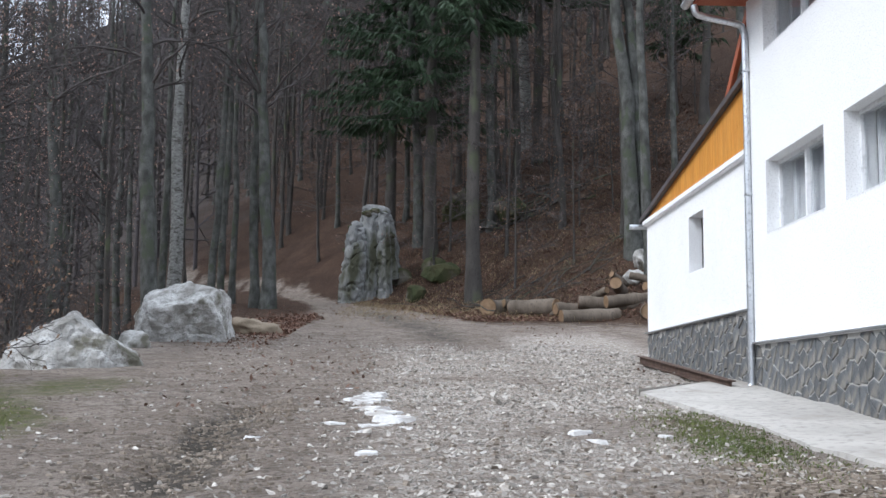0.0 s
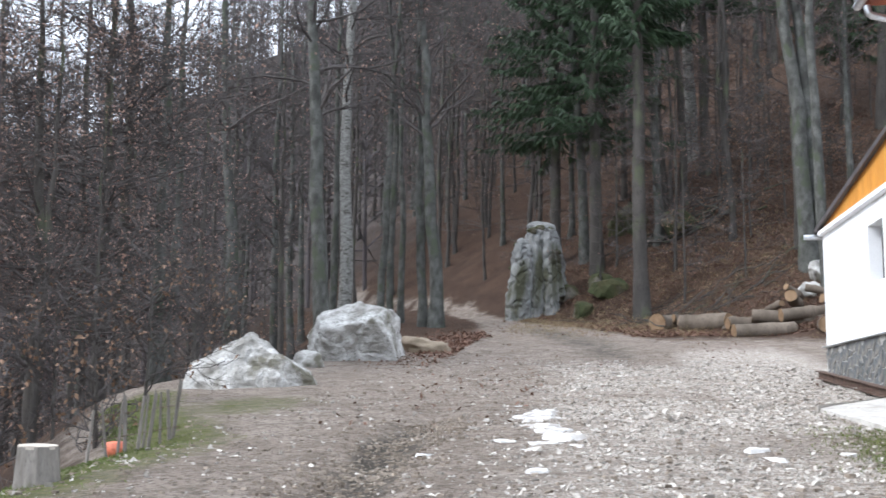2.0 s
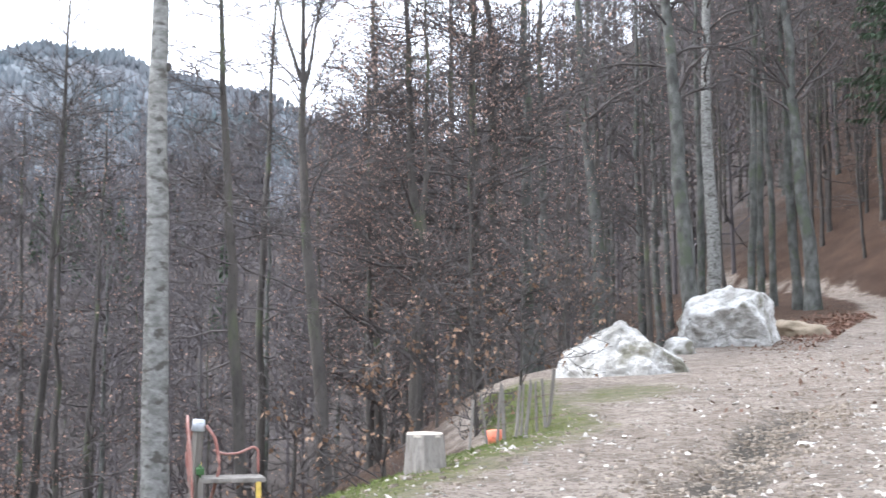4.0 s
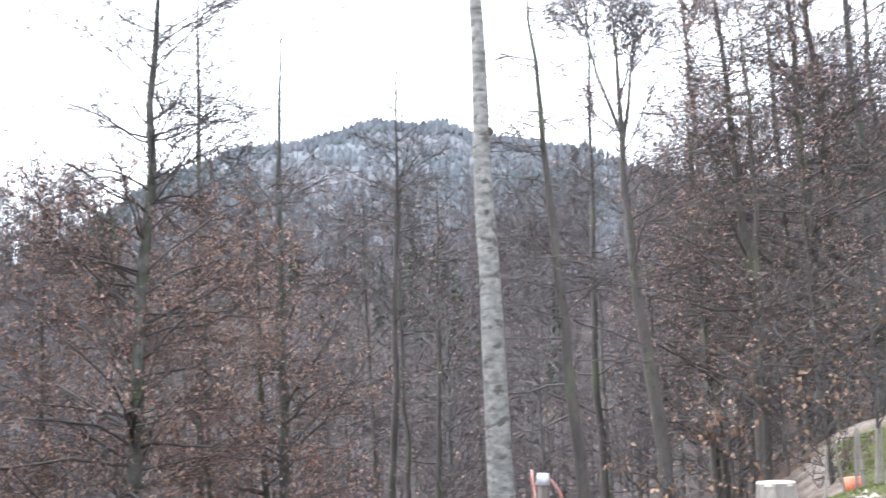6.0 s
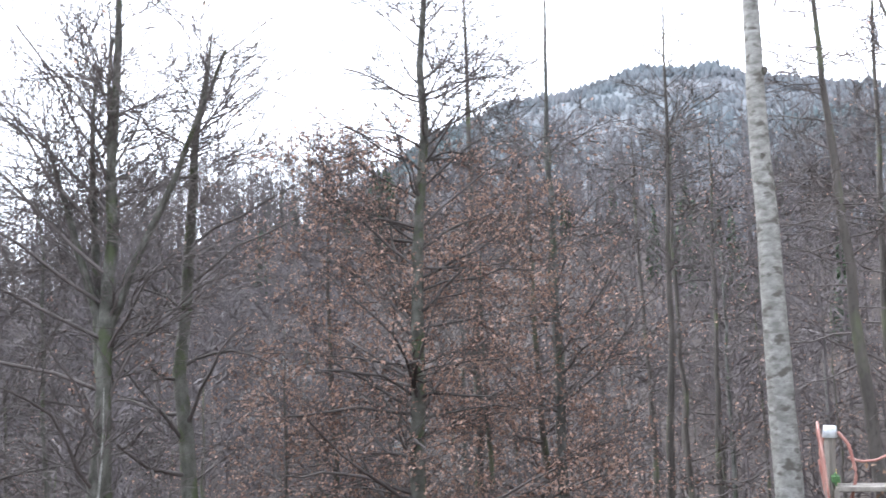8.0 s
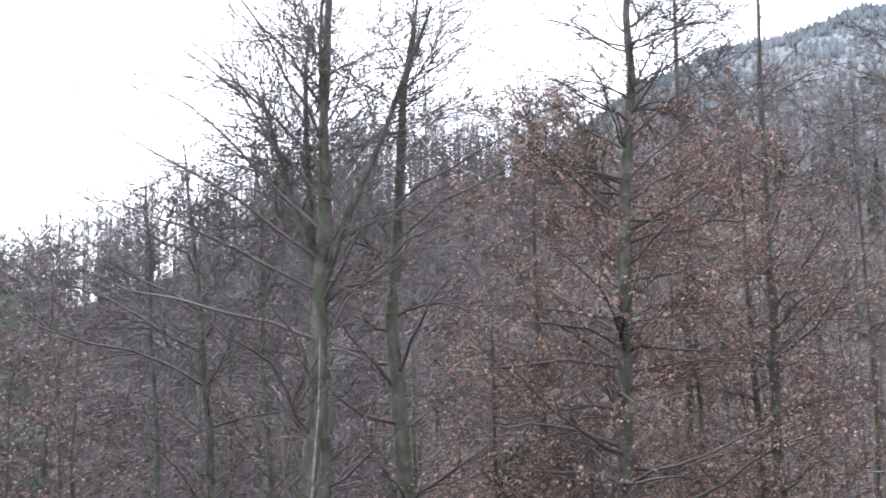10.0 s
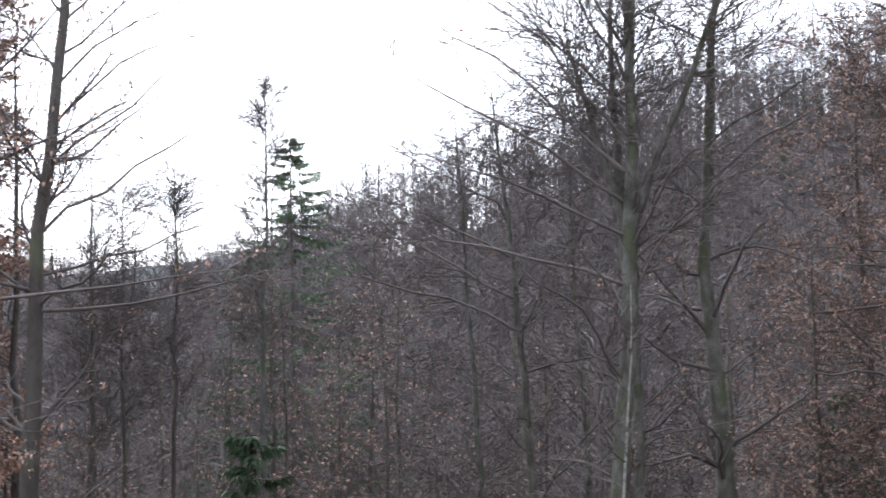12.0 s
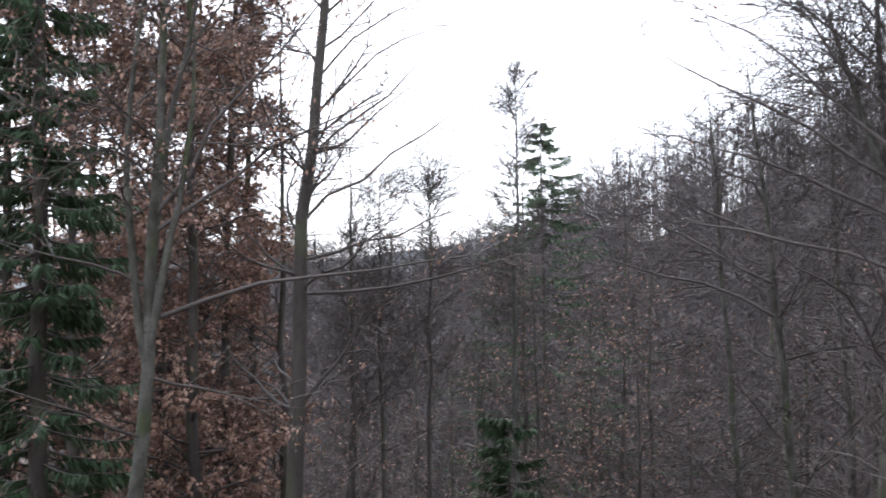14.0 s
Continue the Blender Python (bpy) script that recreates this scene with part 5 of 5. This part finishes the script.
# ---- the wood: repeats of a few trees ----
KIN = []
for n_, kw in enumerate((dict(H=20, r0=0.19, crown=0.4, limbs=24, subs=120, twigs=620, limb=3.6, leaves=150), dict(H=22, r0=0.22, crown=0.45, limbs=24, subs=120, twigs=620, limb=3.8, leaves=120),
                         dict(H=18, r0=0.14, crown=0.3, limbs=26, subs=130, twigs=680, limb=3.6, leaves=500, leaf=0.06, spread=(60, 95), up=0.06), dict(H=15, r0=0.11, crown=0.25, limbs=24, subs=140, twigs=700, limb=3.4, leaves=900, leaf=0.06, spread=(60, 95), up=0.05),
                         dict(H=21, r0=0.16, crown=0.35, limbs=26, subs=130, twigs=640, limb=3.4, up=0.3), dict(H=9, r0=0.06, crown=0.2, limbs=20, subs=90, twigs=420, limb=2.6, leaves=300, leaf=0.055, spread=(55, 90), up=0.08))):
    S, B_, L = tree_data(300 + n_, sides=7, thin=1.5, **kw)
    KIN.append((S.mesh("trunk", M_bark if n_ in (0, 1) else M_dark), B_.mesh("crown", M_twig), L.mesh("foliage", M_leaf, False) if L.n else None))
LABELS = ["bare beech with grey bark in the wood", "tall bare beech with grey bark in the wood", "slender dark tree with few brown leaves",
          "young tree with scattered brown leaves", "slender bare tree with upswept twigs", "thin sapling with a few brown leaves"]
first = {}


def wood_tree(kind, x, y, turn, size):
    m = pose(x, y, hz(x, y) - 0.45, 0, 0, turn) @ Matrix.Scale(size, 4)
    if kind in first:
        c = first[kind].copy()
        scene.collection.objects.link(c)
        c.matrix_basis = m
        for ch in first[kind].children:
            o = ch.copy()
            scene.collection.objects.link(o)
            o.parent = c
        return c
    e = new("woodland_tree" if kind < 5 else "sapling")
    e.matrix_basis = m
    for nm, me in zip(("trunk", "crown", "foliage"), KIN[kind]):
        if me:
            part(nm, me, e)
    first[kind] = tagged(e, LABELS[kind], "tree", "trees of the wood")
    return e


rng = random.Random(17)
spots = []
tries = 0
while len(spots) < 345 and tries < 16000:
    tries += 1
    az = rng.uniform(-17, 112) if len(spots) % 2 else rng.uniform(-12, 30)
    if len(spots) > 290:
        az = rng.uniform(1, 13) if len(spots) % 3 else rng.uniform(86, 103)
    r = rng.uniform(24, 84) if az > 20 else rng.uniform(44, 105)
    x, y = polar(az, r)
    e, s = float(brow(y)) - x, bank(x, y)
    if not (e > 1.5 or s > 1.5):
        continue
    if 34 < az < 49 and r < 34 or 84 < az < 99 and r < 34:
        continue
    if any((x - a) ** 2 + (y - b) ** 2 < 4 for a, b in spots):
        continue
    spots.append((x, y))
    kind = rng.choice([0, 1, 2, 3, 4, 5] if az < 20 else [2, 3, 3, 4, 5, 5, 0])
    wood_tree(kind, x, y, rng.uniform(0, 360), rng.uniform(0.8, 1.15))

# ---- far woods on the slopes, one mass ----


def far_woods():
    rng = np.random.default_rng(9)
    kinds = []
    for n_ in range(7):
        H = 15 + n_
        T = Soup()
        trunk = np.stack([np.linspace(0, 1, 5) * rng.normal() * 0.6, np.linspace(0, 1, 5) * rng.normal() * 0.6, np.linspace(0, H, 5)], 1)[None]
        rad = np.linspace(0.15, 0.03, 5)[None]
        T.tubes(trunk, rad, 4)
        P1, R1 = grow(rng, trunk, rad, 26, 0.12, 0.98, 4.4, (45, 85), 4, 0.16, 0.18, 0.5, 0.6, 0.03)
        T.ribbons(P1, R1, rng)
        P2, R2 = grow(rng, P1, R1, 150, 0.1, 1.0, 2.2, (25, 65), 2, 0.2, 0.2, 0.6, 0.3, 0.018)
        T.ribbons(P2, R2, rng)
        kinds.append(T.arrays())
    T, C, Lf = Soup(), Soup(), Soup()
    N = 2600
    az = rng.uniform(-20, 112, N)
    az[420:950] = rng.uniform(60, 92, 530)
    az[950:1300] = rng.uniform(86, 104, 350)
    rc = np.interp(az, CREST_AZ, CREST_R)
    r = 62 + (rc + 4 - 62) * rng.random(N) ** 0.75
    r[:420] = rc[:420] + rng.uniform(-14, 3, 420)
    r = np.where((az < 12) & (r < 84), 84 + 40 * rng.random(N), r)
    X, Y = -r * np.sin(np.radians(az)), r * np.cos(np.radians(az))
    Z = land(X, Y)
    for n in range(N):
        v, f = kinds[rng.integers(0, 7)]
        a, s = rng.random() * 6.283, 0.7 + 0.5 * rng.random()
        c, d = math.cos(a) * s, math.sin(a) * s
        T.add(np.stack([v[:, 0] * c - v[:, 1] * d + X[n], v[:, 0] * d + v[:, 1] * c + Y[n], v[:, 2] * s + Z[n] - 0.3], 1), f)
        if az[n] > 18 and rng.random() < 0.3:
            m = 70
            at = np.array([X[n], Y[n], Z[n] + 8 * s]) + rng.normal(size=(m, 3)) * [2.2, 2.2, 3.0]
            way = unit(rng.normal(size=(m, 3)))
            Lf.blades(at, way, unit(np.cross(way, rng.normal(size=(m, 3)))), 0.2 + 0.2 * rng.random(m), np.full(m, 0.16))
    tagged(new("far_woods", T.mesh("far_woods", M_farwood)), "bare grey-brown woods covering the far slopes, paled for mist", "woods", kind="stuff")
    tagged(new("far_leaves", Lf.mesh("far_leaves", M_leaf, False)), "brown leaves left in the far woods", "leaves", kind="stuff")
    # scattered conifers along the ridge
    for n_ in range(60):
        az = rng.choice([rng.uniform(50, 66), rng.uniform(56, 64), rng.uniform(-16, 12), rng.uniform(36, 50)])
        rc = np.interp(az, CREST_AZ, CREST_R)
        r = rc - abs(rng.normal()) * 30
        x, y = polar(az, r)
        h = 6 + 8 * rng.random()
        k = 40
        tt = np.linspace(0.12, 1, k).repeat(5)
        aa = rng.random(k * 5) * 6.283
        way = np.stack([np.cos(aa), np.sin(aa), np.full(k * 5, -0.45)], 1)
        at = np.stack([np.full(k * 5, x), np.full(k * 5, y), hz(x, y) + tt * h], 1)
        C.blades(at, unit(way), unit(np.cross(way, rng.normal(size=way.shape))), (1 - tt) * h * 0.2 + 0.25, np.full(k * 5, 0.5), 0.1)
    tagged(new("far_conifers", C.mesh("far_conifers", M_needle, False)), "dark conifers scattered along the far ridge", "conifers", kind="stuff")


far_woods()

# pale cliff among the trees across the valley
for az, r, s, sd in ((63.6, 132, 5.0, 71), (65.0, 126, 4.0, 72), (62.6, 138, 4.0, 74), (57.6, 120, 3.0, 75)):
    x, y = polar(az, r)
    rock("cliff", sd, (s * 0.7, s * 0.6, s), (x, y, hz(x, y) + s * 0.35), M_outcrop, "pale limestone cliff among the trees across the valley", sd * 30, group="cliffs across the valley", cuts=14, rough=0.4)

# ---- stones, grass and leaves on the ground ----


def scatter_stones():
    rng = np.random.default_rng(12)
    V8 = np.array([(x, y, z) for x in (-1, 1) for y in (-1, 1) for z in (-1, 1)], float)
    F6 = np.array([(0, 1, 3, 2), (4, 6, 7, 5), (0, 4, 5, 1), (2, 3, 7, 6), (0, 2, 6, 4), (1, 5, 7, 3)])
    S = Soup()
    n = 0
    while n < 21000:
        y = 6 + 26 * rng.random() ** 1.4
        x = rng.uniform(-5, 4.6)
        track = float(np.interp(y, [0, 12, 25, 40], [1.5, 1.0, 0.6, -1.0]))
        w = math.exp(-((x - track - 0.6) / 2.4) ** 4) * max(0.05, 0.45 + 0.75 * float(waves(x * 0.8, y * 0.8, 5))) + 0.05
        if y > 16 and x > 1.8:
            w = max(w, 0.8)
        if rng.random() > w or x > 3.95 and y < 17.5:
            continue
        s = 0.007 + 0.019 * rng.random() ** 3 + (0.03 * rng.random() if rng.random() < 0.015 else 0)
        v = V8 * (0.35 + 0.95 * rng.random((8, 3))) * [s * (0.8 + 0.9 * rng.random()), s, s * 0.6]
        v[:, 2] += v[:, 0] * rng.normal() * 0.35 + v[:, 1] * rng.normal() * 0.35
        a = rng.random() * 6.283
        c, d = math.cos(a), math.sin(a)
        S.add(np.stack([v[:, 0] * c - v[:, 1] * d + x, v[:, 0] * d + v[:, 1] * c + y, v[:, 2] + hz(x, y) + s * 0.15], 1), F6)
        n += 1
    tagged(new("gravel", S.mesh("gravel", M_gravel, False)), "pale broken limestone gravel pressed into the track", "gravel", kind="stuff")


scatter_stones()


def clods():
    """Crumbs of soil and dull stones trodden into the yard, and a dug heap near the apron."""
    rng = np.random.default_rng(14)
    V8 = np.array([(x, y, z) for x in (-1, 1) for y in (-1, 1) for z in (-1, 1)], float)
    F6 = np.array([(0, 1, 3, 2), (4, 6, 7, 5), (0, 4, 5, 1), (2, 3, 7, 6), (0, 2, 6, 4), (1, 5, 7, 3)])
    N = 11000
    y = 6 + 30 * rng.random(N) ** 1.5
    x = rng.uniform(-5.5, 4.0, N)
    x[:2600], y[:2600] = 3.0 + rng.normal(size=2600) * 0.5, 8.7 + rng.normal(size=2600) * 0.6
    x[2600:4600] = -2.3 + rng.normal(size=2000) * 0.3
    y[2600:4600] = rng.uniform(8, 16, 2000)
    z = land(x, y)
    s = 0.006 + 0.02 * rng.random(N) ** 3
    s[:2600] *= 1.3
    S = Soup()
    for n in range(N):
        if x[n] > 3.9:
            continue
        v = V8 * (0.6 + 0.6 * rng.random((8, 3))) * [s[n] * 1.2, s[n], s[n] * 0.7]
        a = rng.random() * 6.283
        c, d = math.cos(a), math.sin(a)
        S.add(np.stack([v[:, 0] * c - v[:, 1] * d + x[n], v[:, 0] * d + v[:, 1] * c + y[n], v[:, 2] + z[n] + s[n] * 0.2], 1), F6)
    tagged(new("soil_crumbs", S.mesh("soil_crumbs", M_clod, False)), "dark crumbs of soil strewn over the yard", "soil", kind="stuff")


clods()
rng = random.Random(31)
SHEET = [((0, 0, 1), 0.8), ((0.9, 0.4, 0.2), 0.8), ((-0.8, 0.5, 0.2), 0.75), ((0.3, -0.95, 0.2), 0.8), ((-0.6, -0.8, 0.2), 0.85), ((0.1, 1, 0.2), 0.9), ((0.8, -0.6, 0.2), 0.95)]
for n_ in range(34):
    if n_ < 22:
        q = rng.random()
        x, y, w = -1.08 + 0.5 * q + rng.gauss(0, 0.13), 16.8 - 4.4 * q + rng.gauss(0, 0.25), rng.uniform(0.1, 0.26)
    else:
        x, y, w = rng.uniform(-2.2, 2.6), rng.uniform(9.5, 19), rng.uniform(0.06, 0.15)
    hewn("flat_stone", 80 + n_, (w, w * rng.uniform(0.9, 2.2), 0.07), (x, y, hz(x, y) - 0.042), SHEET, M_flat, "flat white limestone slab showing through the track", rng.uniform(0, 360) if n_ > 21 else rng.uniform(-35, 35), rough=0.02, fine=0.06, crack=0.015)["group"] = "stones in the track"


def tufts(name, n, region, material, label, h=0.12, seed=3):
    rng = np.random.default_rng(seed)
    S = Soup()
    x, y = region(rng, n)
    at = np.stack([x, y, land(x, y) - 0.01], 1)
    way = unit(np.stack([rng.normal(size=n) * 0.5, rng.normal(size=n) * 0.5, np.ones(n)], 1))
    side = unit(np.cross(way, rng.normal(size=(n, 3))))
    S.blades(at, way, side, h * (0.5 + rng.random(n)), np.full(n, 0.012), 0.3)
    tagged(new(name, S.mesh(name, material, False)), label, "grass", kind="stuff")


def brow_region(rng, n):
    y = rng.uniform(5, 20, n)
    return brow(y) + np.abs(rng.normal(size=n)) * 0.45 - 0.35 + 0.5 * sstep(y, 15, 18) * rng.random(n), y


tufts("grass", 9000, brow_region, M_grass, "short green grass along the brow", 0.07)
tufts("grass", 3500, lambda r, n: (2.85 + r.normal(size=n) * 0.33, 11.8 + r.normal(size=n) * 1.5), M_grass, "patch of short green grass beside the apron", 0.06, 5)
tufts("dead_grass", 7000, lambda r, n: (r.uniform(-4, 9, n), 50 + r.normal(size=n) * 4), M_straw, "dry pale grass hanging on the bank", 0.3, 6)


def litter(n, region, seed):
    rng = np.random.default_rng(seed)
    S = Soup()
    x, y = region(rng, n)
    track = np.interp(y, [0, 12, 25, 39, 49, 60, 70], [1.5, 1.0, 0.6, -1.4, -4.2, -8.3, -16.0])
    keep = (np.abs(x - track - 0.5) > 2.5 - 1.4 * sstep(y, 43, 53)) | (rng.random(n) < 0.04)
    x, y = x[keep], y[keep]
    n = len(x)
    at = np.stack([x, y, land(x, y) + 0.015], 1)
    way = unit(np.stack([rng.normal(size=n), rng.normal(size=n), rng.normal(size=n) * 0.35 + 0.15], 1))
    side = unit(np.cross(way, np.stack([rng.normal(size=n) * 0.4, rng.normal(size=n) * 0.4, np.ones(n)], 1)))
    S.blades(at, way, side, 0.07 + 0.06 * rng.random(n), np.full(n, 0.06), -0.1)
    tagged(new("fallen_leaves", S.mesh("fallen_leaves", M_litter, False)), "brown fallen leaves covering the ground", "leaves", kind="stuff")


litter(52000, lambda r, n: (r.uniform(-5, 13, n), 42 + 24 * r.random(n) ** 1.3), 7)
litter(600, lambda r, n: (r.uniform(-4, 4, n), 14 + 26 * r.random(n)), 9)
litter(4000, lambda r, n: (-4.6 - np.abs(r.normal(size=n)) * 1.2, 38 + r.normal(size=n) * 3.5), 8)

# ---- fieldstones of the plinth, one by one ----


def clip_poly(poly, n, d):
    out = []
    for a, b in zip(poly, poly[1:] + poly[:1]):
        da, db = a[0] * n[0] + a[1] * n[1] - d, b[0] * n[0] + b[1] * n[1] - d
        if da <= 0:
            out.append(a)
        if da * db < 0:
            q = da / (da - db)
            out.append((a[0] + q * (b[0] - a[0]), a[1] + q * (b[1] - a[1])))
    return out


def fieldstones(parent, x, y0, y1, bottom, top, cell, seed, limit):
    rng = random.Random(seed)
    seeds = []
    ny, nz = int((y1 - y0) / cell), max(2, int(round((top - bottom(y0)) / cell)) + 1)
    for i in range(-1, ny + 2):
        for j in range(-1, nz + 2):
            seeds.append((y0 + (i + 0.5 + rng.uniform(-0.6, 0.6)) * cell, bottom((y0 + y1) / 2) - 0.5 + (j + 0.5 + rng.uniform(-0.6, 0.6)) * cell * 1.15))
    made = 0
    for p in seeds:
        lo = bottom(p[0]) - 0.15
        poly = [(max(y0, p[0] - 1), lo), (min(y1, p[0] + 1), lo), (min(y1, p[0] + 1), top - 0.02), (max(y0, p[0] - 1), top - 0.02)]
        if not (y0 < p[0] < y1 and lo < p[1] < top):
            continue
        for q in seeds:
            dx, dz = q[0] - p[0], q[1] - p[1]
            l = math.hypot(dx, dz)
            if 0 < l < cell * 3.2 and poly:
                n = (dx / l, dz / l)
                poly = clip_poly(poly, n, (p[0] + q[0]) / 2 * n[0] + (p[1] + q[1]) / 2 * n[1] - 0.012)
        if len(poly) < 3 or made >= limit:
            continue
        cy_, cz_ = sum(a[0] for a in poly) / len(poly), sum(a[1] for a in poly) / len(poly)
        bm = bmesh.new()
        dep = 0.012 + 0.012 * rng.random()
        back = [bm.verts.new((0.0, a[0] - cy_, a[1] - cz_)) for a in poly]
        mid = [bm.verts.new((-dep * 0.6, (a[0] - cy_) * 0.98, (a[1] - cz_) * 0.98)) for a in poly]
        frt = [bm.verts.new((-dep + rng.uniform(-0.003, 0.003), (a[0] - cy_) * 0.9, (a[1] - cz_) * 0.9)) for a in poly]
        k = len(poly)
        for i in range(k):
            j = (i + 1) % k
            bm.faces.new((back[i], back[j], mid[j], mid[i]))
            bm.faces.new((mid[i], mid[j], frt[j], frt[i]))
        bm.faces.new(frt)
        bmesh.ops.recalc_face_normals(bm, faces=bm.faces[:])
        ob = part("stone", bm_mesh("stone", bm, M_fieldstone), parent)
        ob.matrix_basis = pose(x, cy_, cz_)
        made += 1


PLINTHS = {o.name: o for o in house.children if "plinth" in o.name}
fieldstones(PLINTHS["plinth"], WX - 0.03, 9.5, 17.7, lambda y: 0.078 * y, Z_PL, 0.21, 1, 290)
fieldstones(PLINTHS["lean_to_plinth"], WX + 0.02, 17.76, 25.96, lambda y: 0.078 * y, Z_LPL, 0.23, 2, 290)
